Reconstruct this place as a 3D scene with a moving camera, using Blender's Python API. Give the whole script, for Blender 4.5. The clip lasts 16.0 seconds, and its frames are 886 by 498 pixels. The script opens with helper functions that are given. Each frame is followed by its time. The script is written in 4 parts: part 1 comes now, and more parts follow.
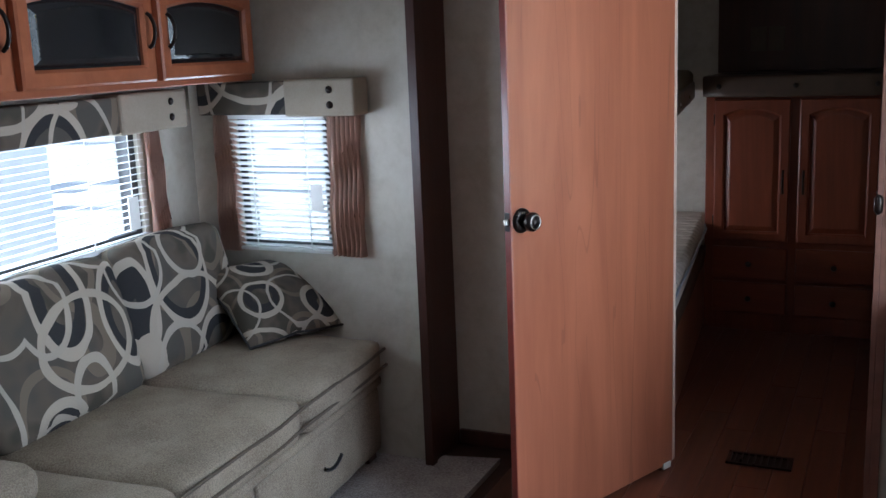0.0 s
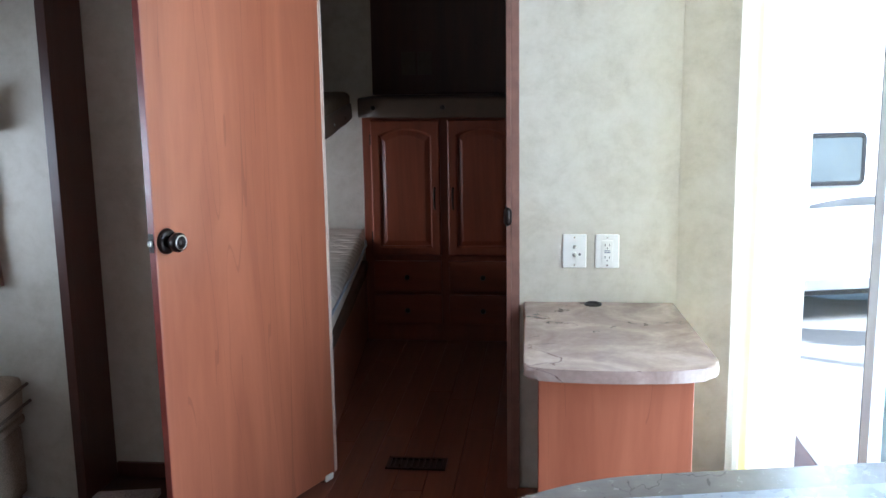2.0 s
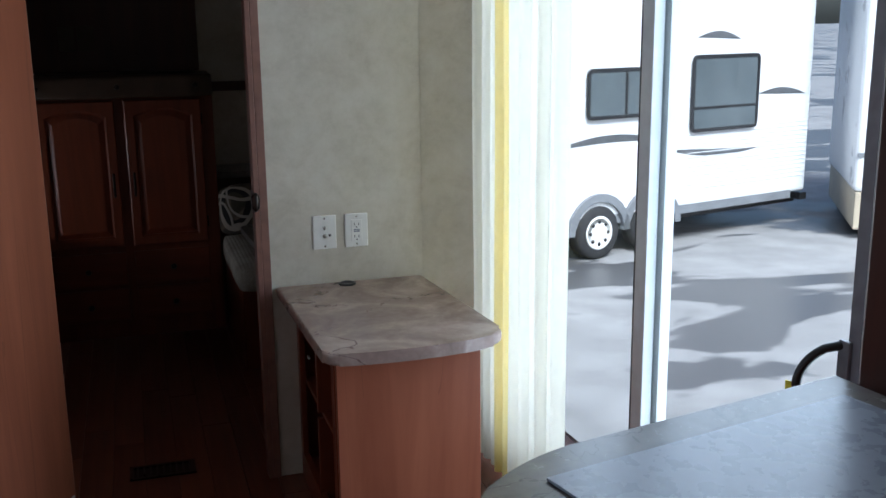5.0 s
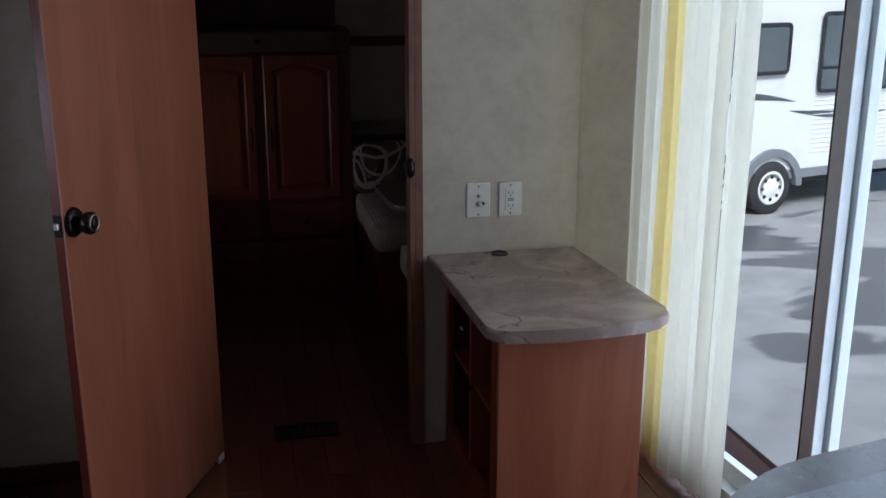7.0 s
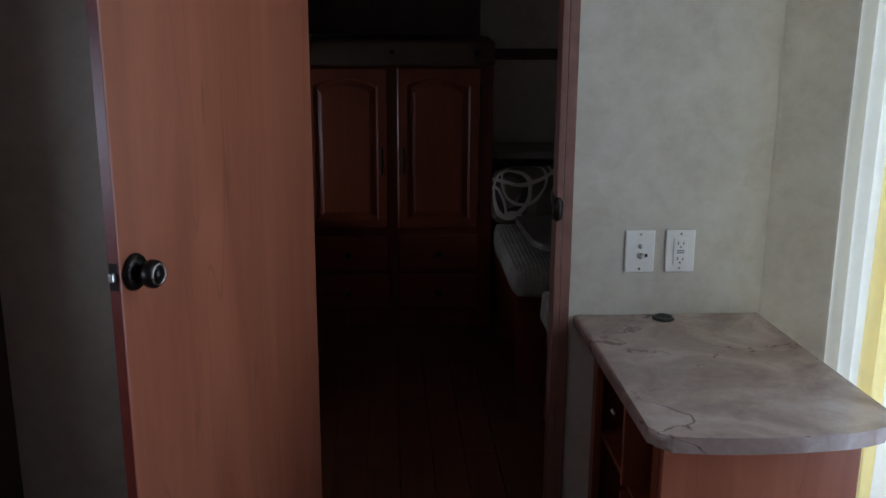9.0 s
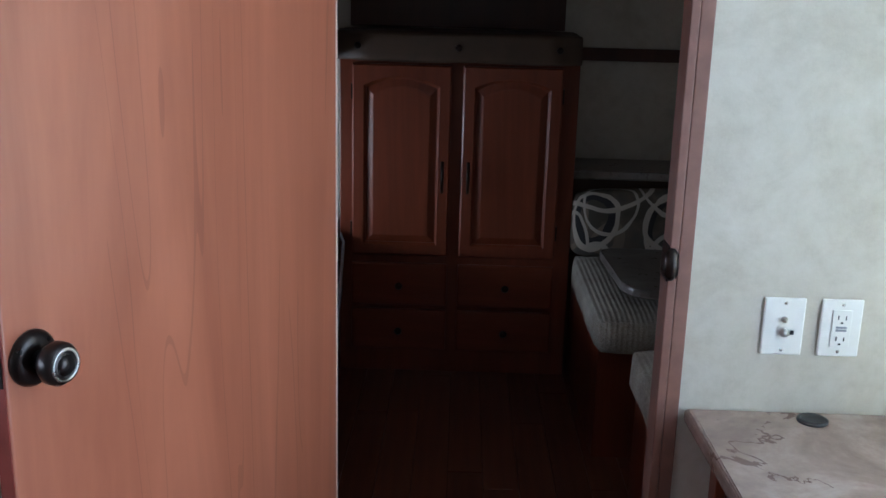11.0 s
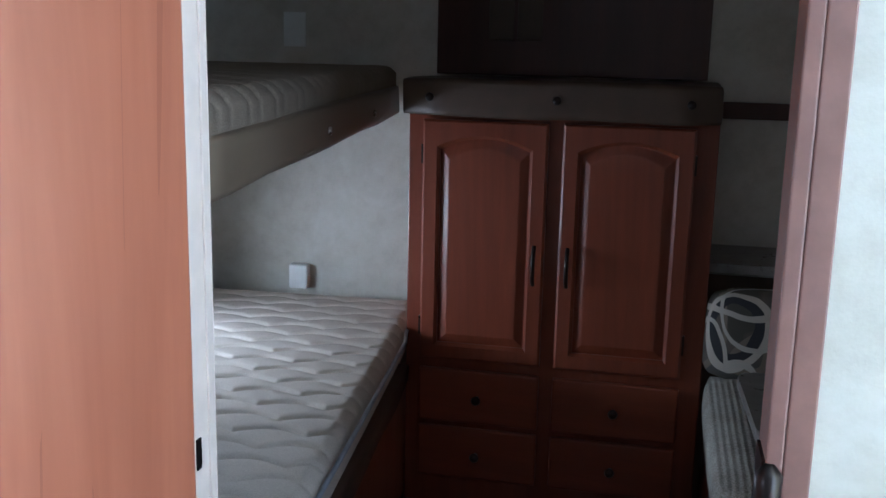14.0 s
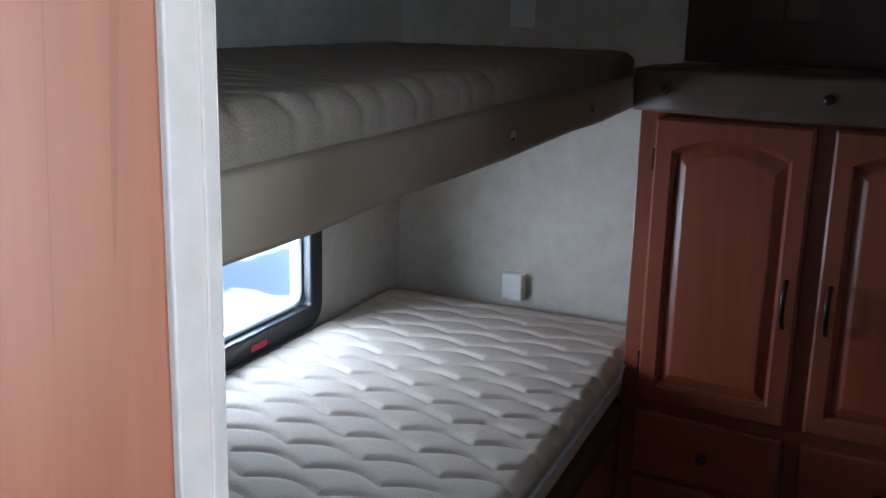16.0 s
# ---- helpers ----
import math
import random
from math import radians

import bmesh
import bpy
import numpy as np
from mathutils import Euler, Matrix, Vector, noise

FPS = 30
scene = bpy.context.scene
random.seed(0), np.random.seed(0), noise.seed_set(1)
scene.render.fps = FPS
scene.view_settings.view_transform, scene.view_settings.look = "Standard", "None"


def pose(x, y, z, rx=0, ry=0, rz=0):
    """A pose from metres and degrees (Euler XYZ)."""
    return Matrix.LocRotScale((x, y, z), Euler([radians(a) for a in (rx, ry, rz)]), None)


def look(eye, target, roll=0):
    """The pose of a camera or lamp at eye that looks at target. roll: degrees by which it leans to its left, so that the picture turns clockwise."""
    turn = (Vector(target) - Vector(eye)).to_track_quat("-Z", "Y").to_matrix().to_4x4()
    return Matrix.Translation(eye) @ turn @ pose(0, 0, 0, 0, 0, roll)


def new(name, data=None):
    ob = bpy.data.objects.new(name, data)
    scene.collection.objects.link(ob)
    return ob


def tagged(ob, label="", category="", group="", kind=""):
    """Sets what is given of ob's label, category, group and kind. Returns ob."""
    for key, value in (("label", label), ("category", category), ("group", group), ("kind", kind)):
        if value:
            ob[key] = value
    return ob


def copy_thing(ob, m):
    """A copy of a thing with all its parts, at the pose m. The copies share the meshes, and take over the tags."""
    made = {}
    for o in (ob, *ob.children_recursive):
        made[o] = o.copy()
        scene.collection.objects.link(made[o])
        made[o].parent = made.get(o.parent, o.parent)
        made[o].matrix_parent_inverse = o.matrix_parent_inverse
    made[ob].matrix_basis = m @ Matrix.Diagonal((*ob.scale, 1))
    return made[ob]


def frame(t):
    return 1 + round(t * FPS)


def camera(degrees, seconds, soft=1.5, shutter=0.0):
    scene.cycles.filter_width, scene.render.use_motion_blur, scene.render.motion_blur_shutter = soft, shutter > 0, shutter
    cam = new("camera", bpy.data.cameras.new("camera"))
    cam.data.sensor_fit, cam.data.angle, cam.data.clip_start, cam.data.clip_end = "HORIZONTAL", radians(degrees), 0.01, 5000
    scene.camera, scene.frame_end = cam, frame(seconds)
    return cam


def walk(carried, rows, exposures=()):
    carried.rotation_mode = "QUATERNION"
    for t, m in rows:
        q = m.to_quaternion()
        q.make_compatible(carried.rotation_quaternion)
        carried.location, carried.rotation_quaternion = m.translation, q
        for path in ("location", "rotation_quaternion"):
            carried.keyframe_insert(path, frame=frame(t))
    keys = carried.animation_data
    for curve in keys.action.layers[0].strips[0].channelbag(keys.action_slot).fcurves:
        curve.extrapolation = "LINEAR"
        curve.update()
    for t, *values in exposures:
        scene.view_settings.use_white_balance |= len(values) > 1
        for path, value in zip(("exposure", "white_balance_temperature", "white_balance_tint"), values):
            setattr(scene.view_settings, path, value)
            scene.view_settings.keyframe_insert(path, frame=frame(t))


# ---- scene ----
cam = camera(48.1, 16.0)
PATH = [
    (0.00, pose(0.096, -2.958, 1.344, 78.47, 2.28, 24.45)),
    (0.50, pose(0.072, -3.020, 1.356, 78.26, 2.18, 24.40)),
    (1.00, pose(0.088, -3.066, 1.364, 78.27, 1.78, 20.16)),
    (1.50, pose(0.174, -2.994, 1.351, 78.58, 1.37, 14.02)),
    (2.00, pose(0.188, -2.957, 1.337, 79.18, 0.87, 6.26)),
    (2.50, pose(0.142, -2.970, 1.348, 79.30, 0.34, -1.12)),
    (3.00, pose(0.107, -2.973, 1.347, 79.81, -0.04, -5.99)),
    (3.50, pose(0.043, -2.911, 1.342, 79.95, 0.80, -10.06)),
    (6.00, pose(-0.439, -2.882, 1.420, 74.69, -0.33, -18.70)),
    (6.50, pose(-0.462, -2.861, 1.439, 74.00, -0.46, -16.03)),
    (7.00, pose(-0.431, -2.755, 1.415, 74.27, 0.00, -11.88)),
    (7.50, pose(-0.383, -2.596, 1.387, 74.79, 0.20, -7.17)),
    (8.00, pose(-0.332, -2.479, 1.366, 75.36, 0.59, -3.98)),
    (8.50, pose(-0.315, -2.374, 1.356, 75.69, 0.31, -3.01)),
    (9.00, pose(-0.346, -2.250, 1.378, 75.01, -0.28, -3.26)),
    (9.50, pose(-0.317, -2.136, 1.370, 75.05, -0.72, -1.40)),
    (10.00, pose(-0.314, -1.946, 1.327, 75.70, -0.82, 0.18)),
    (12.50, pose(-0.233, -1.243, 1.307, 74.10, -2.96, 3.22)),
    (13.00, pose(-0.172, -1.109, 1.327, 75.36, -2.26, 6.16)),
    (13.50, pose(-0.123, -0.995, 1.263, 78.36, -2.08, 9.72)),
    (14.00, pose(-0.056, -0.867, 1.251, 78.35, -1.27, 12.63)),
    (14.50, pose(-0.064, -0.788, 1.265, 76.71, -0.96, 12.82)),
    (15.00, pose(-0.086, -0.706, 1.312, 75.00, -1.75, 14.61)),
    (15.50, pose(-0.107, -0.611, 1.292, 75.49, -2.35, 19.31)),
    (16.00, pose(-0.036, -0.449, 1.266, 76.63, -1.42, 29.03)),
]
EXPOSURES = [(0.0, 1.25, 5350, 11), (1.2, 1.45, 5300, 11), (2.0, 1.6, 5250, 10), (2.5, 1.3, 5250, 10), (3.0, 1.1, 5250, 10), (3.7, 0.75, 5250, 10), (5.8, -0.25, 5550, 13),
             (8.0, -0.5, 5400, 14), (9.0, -0.1, 5300, 14), (10.0, 0.75, 5200, 12), (12.3, 1.6, 4750, 6), (14.0, 2.0, 4700, 6), (15.4, 2.4, 4700, 6), (16.0, 1.9, 4850, 7)]
walk(cam, PATH, EXPOSURES)

# ---- light: overcast sky, weak wide sun ----
SUN_ELEV, SUN_AZ = 48.0, 185.0
world = bpy.data.worlds.new("sky")
scene.world = world
world.use_nodes = True
wn = world.node_tree
sky = wn.nodes.new("ShaderNodeTexSky")
sky.sky_type, sky.sun_disc = "NISHITA", False
sky.sun_elevation, sky.sun_rotation = radians(SUN_ELEV), radians(SUN_AZ)
sky.dust_density, sky.ozone_density = 4.0, 0.6
wn.links.new(sky.outputs["Color"], wn.nodes["Background"].inputs["Color"])
wn.nodes["Background"].inputs["Strength"].default_value = 0.15
sun = new("sun", bpy.data.lights.new("sun", "SUN"))
sun.data.energy, sun.data.angle, sun.data.color = 5.0, radians(20), (1.0, 0.97, 0.93)
sun.matrix_world = look((0, 0, 0), (-math.sin(radians(SUN_AZ)), -math.cos(radians(SUN_AZ)), -math.tan(radians(SUN_ELEV))))


def opening_light(name, m, w, h, power, col=(0.93, 0.97, 1.0)):
    """Sky light through an opening; the lamp shines along its own -z."""
    la = bpy.data.lights.new(name, "AREA")
    la.shape, la.size, la.size_y, la.energy, la.color = "RECTANGLE", w, h, power, col
    ob = new(name, la)
    ob.matrix_world = m
    return ob


RW = pose(0.755, 0, 0, 0, 0, 5.7)        # patio door wall: x outward, -y towards the entrance
SL = pose(-1.246, -0.2, 0, 0, 0, 4.4)    # slide-out: -x outward, -y along the sofa
BD = pose(-0.69, 1.65, 0, 0, 0, 5.2)     # bunk side of the back room
opening_light("patio_door_skylight", RW @ pose(0.14, -0.8, 1.0, 0, 90, 0), 1.9, 1.45, 25)
opening_light("slide_window_skylight", SL @ pose(-0.93, -0.95, 1.0, 0, -90, 0), 0.45, 1.2, 10)
opening_light("slide_end_window_skylight", SL @ pose(-0.53, 0.16, 0.93, -90, 0, 0), 0.36, 0.45, 2)
opening_light("bunk_window_skylight", BD @ pose(-0.93, -0.41, 0.66, 0, -90, 0), 0.26, 0.58, 3.0, (1.0, 0.96, 0.92))

# ---- materials ----
def nodes_of(name, rough=0.5, metal=0.0, spec=0.5):
    m = bpy.data.materials.new(name)
    m.use_nodes = True
    nt = m.node_tree
    b = nt.nodes["Principled BSDF"]
    b.inputs["Roughness"].default_value, b.inputs["Metallic"].default_value = rough, metal
    b.inputs["Specular IOR Level"].default_value = spec
    return m, nt, b


def coords(nt, scale=(1, 1, 1), space="Object", rot=(0, 0, 0)):
    tc, mp = nt.nodes.new("ShaderNodeTexCoord"), nt.nodes.new("ShaderNodeMapping")
    mp.inputs["Scale"].default_value, mp.inputs["Rotation"].default_value = scale, rot
    nt.links.new(tc.outputs[space], mp.inputs["Vector"])
    return mp.outputs["Vector"]


def noise_tex(nt, vec, scale, detail=4, rough=0.55, dist=0.0):
    n = nt.nodes.new("ShaderNodeTexNoise")
    n.inputs["Scale"].default_value, n.inputs["Detail"].default_value = scale, detail
    n.inputs["Roughness"].default_value, n.inputs["Distortion"].default_value = rough, dist
    nt.links.new(vec, n.inputs["Vector"])
    return n.outputs["Fac"]


def ramp(nt, fac, stops):
    r = nt.nodes.new("ShaderNodeValToRGB")
    el = r.color_ramp.elements
    while len(el) < len(stops):
        el.new(0.5)
    for e, (p, c) in zip(el, stops):
        e.position, e.color = p, (*c, 1)
    nt.links.new(fac, r.inputs["Fac"])
    return r.outputs["Color"]


def mix(nt, fac, a, b, mode="MIX"):
    n = nt.nodes.new("ShaderNodeMix")
    n.data_type, n.blend_type = "RGBA", mode
    for sock, val in ((n.inputs["Factor"], fac), (n.inputs["A"], a), (n.inputs["B"], b)):
        if isinstance(val, (int, float)):
            sock.default_value = val
        elif isinstance(val, tuple):
            sock.default_value = (*val, 1)
        else:
            nt.links.new(val, sock)
    return n.outputs["Result"]


def calc(nt, op, a, b=0.0):
    n = nt.nodes.new("ShaderNodeMath")
    n.operation = op
    for sock, val in ((n.inputs[0], a), (n.inputs[1], b)):
        if isinstance(val, (int, float)):
            sock.default_value = val
        else:
            nt.links.new(val, sock)
    return n.outputs["Value"]


def bump(nt, b, height, strength, dist=0.002):
    n = nt.nodes.new("ShaderNodeBump")
    n.inputs["Strength"].default_value, n.inputs["Distance"].default_value = strength, dist
    nt.links.new(height, n.inputs["Height"])
    nt.links.new(n.outputs["Normal"], b.inputs["Normal"])


def wood(name, dark, light, rough=0.35, axis="z", fine=1.0, spec=0.5, figure=0.0):
    m, nt, b = nodes_of(name, rough, 0.0, spec)
    s = {"z": (5, 5, 0.4), "y": (5, 0.4, 5), "x": (0.4, 5, 5)}[axis]
    vec = coords(nt, s)
    g1 = noise_tex(nt, vec, 1.5 * fine, 6, 0.6, 1.6)
    g2 = noise_tex(nt, coords(nt, tuple(k * 6 for k in s)), 2.0 * fine, 3, 0.6)
    info = nt.nodes.new("ShaderNodeObjectInfo")
    f = calc(nt, "ADD", calc(nt, "MULTIPLY", g1, 0.82), calc(nt, "MULTIPLY", g2, 0.18))
    f = calc(nt, "ADD", f, calc(nt, "MULTIPLY", calc(nt, "SUBTRACT", info.outputs["Random"], 0.5), 0.12))
    col = ramp(nt, f, [(0.3, dark), (0.52, tuple((p + q) / 2 for p, q in zip(dark, light))), (0.72, light)])
    if figure:
        # long dark cathedral lines of the veneer, in patches
        ring = noise_tex(nt, coords(nt, tuple(k * 0.8 for k in s)), 1.3, 2, 0.45, 1.0)
        wave = calc(nt, "PINGPONG", calc(nt, "MULTIPLY", ring, 9.0), 0.5)
        line = calc(nt, "LESS_THAN", wave, 0.03)
        patch = noise_tex(nt, coords(nt, tuple(k * 0.6 for k in s)), 2.2, 2)
        part = calc(nt, "MULTIPLY", calc(nt, "MULTIPLY", line, figure), calc(nt, "GREATER_THAN", patch, 0.52))
        col = mix(nt, part, col, tuple(c * 0.55 for c in dark))
    nt.links.new(col, b.inputs["Base Color"])
    nt.links.new(calc(nt, "ADD", calc(nt, "MULTIPLY", g2, 0.15), rough - 0.07), b.inputs["Roughness"])
    bump(nt, b, g2, 0.08)
    return m


def cloth(name, c1, c2, scale=500, rough=0.9, cord=None):
    m, nt, b = nodes_of(name, rough, 0, 0.2)
    vec = coords(nt)
    fine, big = noise_tex(nt, vec, scale, 2), noise_tex(nt, vec, 7, 4)
    f = calc(nt, "ADD", calc(nt, "MULTIPLY", fine, 0.6), calc(nt, "MULTIPLY", big, 0.4))
    nt.links.new(ramp(nt, f, [(0.36, c1), (0.64, c2)]), b.inputs["Base Color"])
    h = fine
    if cord:
        w = nt.nodes.new("ShaderNodeTexWave")
        w.bands_direction, w.wave_type = cord[0], "BANDS"
        w.inputs["Scale"].default_value = cord[1]
        nt.links.new(vec, w.inputs["Vector"])
        h = calc(nt, "ADD", calc(nt, "MULTIPLY", fine, 0.4), w.outputs["Fac"])
    bump(nt, b, h, 0.5, 0.002)
    return m


def plain(name, col, rough=0.5, metal=0.0, vary=0.12, scale=25, bumpy=0.05):
    m, nt, b = nodes_of(name, rough, metal)
    n = noise_tex(nt, coords(nt), scale, 4)
    lo, hi = tuple(c * (1 - vary) for c in col), tuple(min(1, c * (1 + vary)) for c in col)
    nt.links.new(ramp(nt, n, [(0.35, lo), (0.65, hi)]), b.inputs["Base Color"])
    nt.links.new(calc(nt, "ADD", calc(nt, "MULTIPLY", n, 0.2), rough - 0.1), b.inputs["Roughness"])
    if bumpy:
        bump(nt, b, noise_tex(nt, coords(nt), scale * 10, 2), bumpy)
    return m


def wall_vinyl():
    m, nt, b = nodes_of("wall_vinyl", 0.6, 0, 0.3)
    vec = coords(nt)
    a, c, d = noise_tex(nt, vec, 6, 6, 0.65, 0.6), noise_tex(nt, vec, 24, 5, 0.7), noise_tex(nt, vec, 260, 2)
    f = calc(nt, "ADD", calc(nt, "MULTIPLY", a, 0.6), calc(nt, "MULTIPLY", c, 0.4))
    nt.links.new(ramp(nt, f, [(0.34, (0.46, 0.42, 0.34)), (0.5, (0.55, 0.51, 0.43)), (0.68, (0.62, 0.585, 0.51))]), b.inputs["Base Color"])
    bump(nt, b, d, 0.12)
    return m


def swirl_fabric(name, scale=1.0, axes=(0, 1, 2)):
    """Taupe upholstery with overlapping cream rings and dark crescents."""
    m, nt, b = nodes_of(name, 0.9, 0, 0.15)
    vec = coords(nt)
    wob = nt.nodes.new("ShaderNodeTexNoise")
    wob.inputs["Scale"].default_value = 5.0 * scale
    nt.links.new(vec, wob.inputs["Vector"])
    va = nt.nodes.new("ShaderNodeVectorMath")
    va.operation = "MULTIPLY_ADD"
    nt.links.new(wob.outputs["Color"], va.inputs[0])
    va.inputs[1].default_value = (0.03, 0.03, 0.03)
    nt.links.new(vec, va.inputs[2])
    col = None
    big = noise_tex(nt, vec, 6 * scale, 2)
    base = ramp(nt, big, [(0.42, (0.075, 0.068, 0.054)), (0.5, (0.13, 0.108, 0.084)), (0.6, (0.095, 0.09, 0.078))])
    taper = calc(nt, "ADD", 0.2, calc(nt, "MULTIPLY", noise_tex(nt, vec, 6.5 * scale, 1), 1.15))
    for k, (sc, rad, wid, tint) in enumerate(((3.6, 0.40, 0.04, (0.2, 0.16, 0.12)), (3.3, 0.385, 0.05, (0.028, 0.031, 0.036)),
                                              (3.3, 0.45, 0.036, (0.52, 0.46, 0.38)), (2.9, 0.47, 0.032, (0.5, 0.44, 0.36)), (3.7, 0.48, 0.03, (0.5, 0.45, 0.38)))):
        v = nt.nodes.new("ShaderNodeTexVoronoi")
        v.inputs["Scale"].default_value, v.inputs["Randomness"].default_value = sc * scale, 0.6
        mp = nt.nodes.new("ShaderNodeMapping")
        mp.inputs["Location"].default_value = (0.31 * (k if k != 2 else 1), 0.37 * (k if k != 2 else 1), 0.21 * (k if k != 2 else 1))
        mp.inputs["Scale"].default_value = (1.0, 1.0, 0.72) if k != 3 else (0.75, 0.75, 1)
        nt.links.new(va.outputs["Vector"], mp.inputs["Vector"])
        nt.links.new(mp.outputs["Vector"], v.inputs["Vector"])
        band = calc(nt, "LESS_THAN", calc(nt, "ABSOLUTE", calc(nt, "SUBTRACT", v.outputs["Distance"], rad)), calc(nt, "MULTIPLY", taper, wid))
        base = mix(nt, band, base, tint)
    weave = noise_tex(nt, vec, 600, 2)
    base = mix(nt, calc(nt, "MULTIPLY", weave, 0.3), base, (0.12, 0.1, 0.08))
    nt.links.new(base, b.inputs["Base Color"])
    bump(nt, b, weave, 0.4)
    return m


def stone_laminate(name, cols, rough=0.3):
    m, nt, b = nodes_of(name, rough)
    vec = coords(nt)
    a, c = noise_tex(nt, vec, 4.5, 7, 0.6, 1.2), noise_tex(nt, vec, 38, 5, 0.7)
    vein = noise_tex(nt, vec, 3.4, 5, 0.5, 1.6)
    where = calc(nt, "GREATER_THAN", noise_tex(nt, coords(nt, (1.3, 1, 1)), 5.5, 2), 0.53)
    f = calc(nt, "ADD", calc(nt, "MULTIPLY", a, 0.78), calc(nt, "MULTIPLY", c, 0.22))
    col = ramp(nt, f, [(0.3, cols[0]), (0.5, cols[1]), (0.7, cols[2])])
    line = calc(nt, "LESS_THAN", calc(nt, "ABSOLUTE", calc(nt, "SUBTRACT", vein, 0.5)), 0.005)
    nt.links.new(mix(nt, calc(nt, "MULTIPLY", calc(nt, "MULTIPLY", line, where), 0.7), col, cols[3]), b.inputs["Base Color"])
    nt.links.new(calc(nt, "ADD", calc(nt, "MULTIPLY", c, 0.2), rough - 0.1), b.inputs["Roughness"])
    return m


def glass_pane(name, tint=(0.95, 0.98, 0.97)):
    m = bpy.data.materials.new(name)
    m.use_nodes = True
    nt = m.node_tree
    nt.nodes.remove(nt.nodes["Principled BSDF"])
    tr, gl, mx = (nt.nodes.new("ShaderNode" + k) for k in ("BsdfTransparent", "BsdfGlossy", "MixShader"))
    tr.inputs["Color"].default_value = (*tint, 1)
    gl.inputs["Roughness"].default_value = 0.25
    mx.inputs["Fac"].default_value = 0.012
    nt.links.new(tr.outputs["BSDF"], mx.inputs[1])
    nt.links.new(gl.outputs["BSDF"], mx.inputs[2])
    nt.links.new(mx.outputs["Shader"], nt.nodes["Material Output"].inputs["Surface"])
    return m


def wet_asphalt():
    m, nt, b = nodes_of("wet_asphalt", 0.85)
    vec = coords(nt)
    pud = noise_tex(nt, coords(nt, (0.55, 1.0, 1)), 0.55, 4, 0.55, 0.8)
    fine, mid = noise_tex(nt, vec, 60, 3), noise_tex(nt, vec, 2.5, 5)
    dry = ramp(nt, mid, [(0.3, (0.27, 0.265, 0.26)), (0.7, (0.4, 0.39, 0.385))])
    dry = mix(nt, calc(nt, "MULTIPLY", fine, 0.35), dry, (0.1, 0.1, 0.1))
    wet = nt.nodes.new("ShaderNodeMapRange")
    wet.inputs["From Min"].default_value, wet.inputs["From Max"].default_value = 0.52, 0.545
    nt.links.new(pud, wet.inputs["Value"])
    nt.links.new(mix(nt, wet.outputs["Result"], dry, (0.09, 0.09, 0.095)), b.inputs["Base Color"])
    nt.links.new(calc(nt, "SUBTRACT", 0.85, calc(nt, "MULTIPLY", wet.outputs["Result"], 0.5)), b.inputs["Roughness"])
    bump(nt, b, fine, 0.15, 0.004)
    return m


M_WALL = wall_vinyl()
M_CEIL = plain("ceiling_vinyl", (0.7, 0.68, 0.63), 0.7)
M_CHERRY = wood("cherry_door", (0.245, 0.075, 0.037), (0.375, 0.131, 0.068), 0.33, "z", 1.0, 0.4, 0.32)
M_CHERRY.node_tree.nodes["Principled BSDF"].inputs["Coat Weight"].default_value = 0.35
M_CHERRY.node_tree.nodes["Principled BSDF"].inputs["Coat Roughness"].default_value = 0.3
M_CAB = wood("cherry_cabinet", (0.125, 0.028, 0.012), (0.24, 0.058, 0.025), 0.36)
M_OAK = wood("orange_cherry_cabinet", (0.24, 0.07, 0.028), (0.37, 0.118, 0.05), 0.36, "y")
M_TRIM = wood("dark_red_trim", (0.045, 0.016, 0.011), (0.085, 0.028, 0.018), 0.35)
M_JAMB = plain("jamb_brown", (0.2, 0.1, 0.075), 0.5)
M_PALE = plain("pale_jamb", (0.66, 0.55, 0.47), 0.5, vary=0.05)
M_FLOOR = wood("plank_floor", (0.085, 0.026, 0.015), (0.22, 0.075, 0.04), 0.3, "y")
M_GAP = plain("floor_gap", (0.05, 0.02, 0.012), 0.8)
M_CARPET = cloth("carpet", (0.24, 0.21, 0.2), (0.52, 0.48, 0.45), 160, 1.0)
M_SOFA = cloth("sofa_tweed", (0.19, 0.155, 0.115), (0.38, 0.325, 0.25), 260, 0.95)
M_CORD = cloth("bench_cord", (0.2, 0.175, 0.14), (0.5, 0.47, 0.4), 300, 0.95, ("X", 22))
M_SEAM = plain("dark_seam", (0.1, 0.08, 0.058), 0.9)
M_SWIRL = swirl_fabric("swirl_fabric")
M_SWIRL2 = swirl_fabric("swirl_fabric_small", 1.35)
M_MATT = cloth("mattress_ticking", (0.52, 0.445, 0.365), (0.645, 0.565, 0.475), 380, 0.9)
M_PIPE = plain("mattress_piping", (0.35, 0.37, 0.42), 0.7)
M_VINYL = plain("brown_vinyl", (0.075, 0.045, 0.027), 0.5, vary=0.15, scale=12)
M_BUNK = plain("bunk_vinyl", (0.17, 0.125, 0.08), 0.5, vary=0.1, scale=8)
M_CURT = cloth("curtain_rose_beige", (0.56, 0.41, 0.34), (0.68, 0.52, 0.44), 500, 0.9)
M_BLIND = plain("blind_slat", (0.8, 0.8, 0.78), 0.4, vary=0.03)
M_DRAPE = plain("drape_white", (0.78, 0.76, 0.68), 0.7, vary=0.05)
M_YELLOW = plain("drape_yellow", (0.72, 0.62, 0.27), 0.7, vary=0.08)


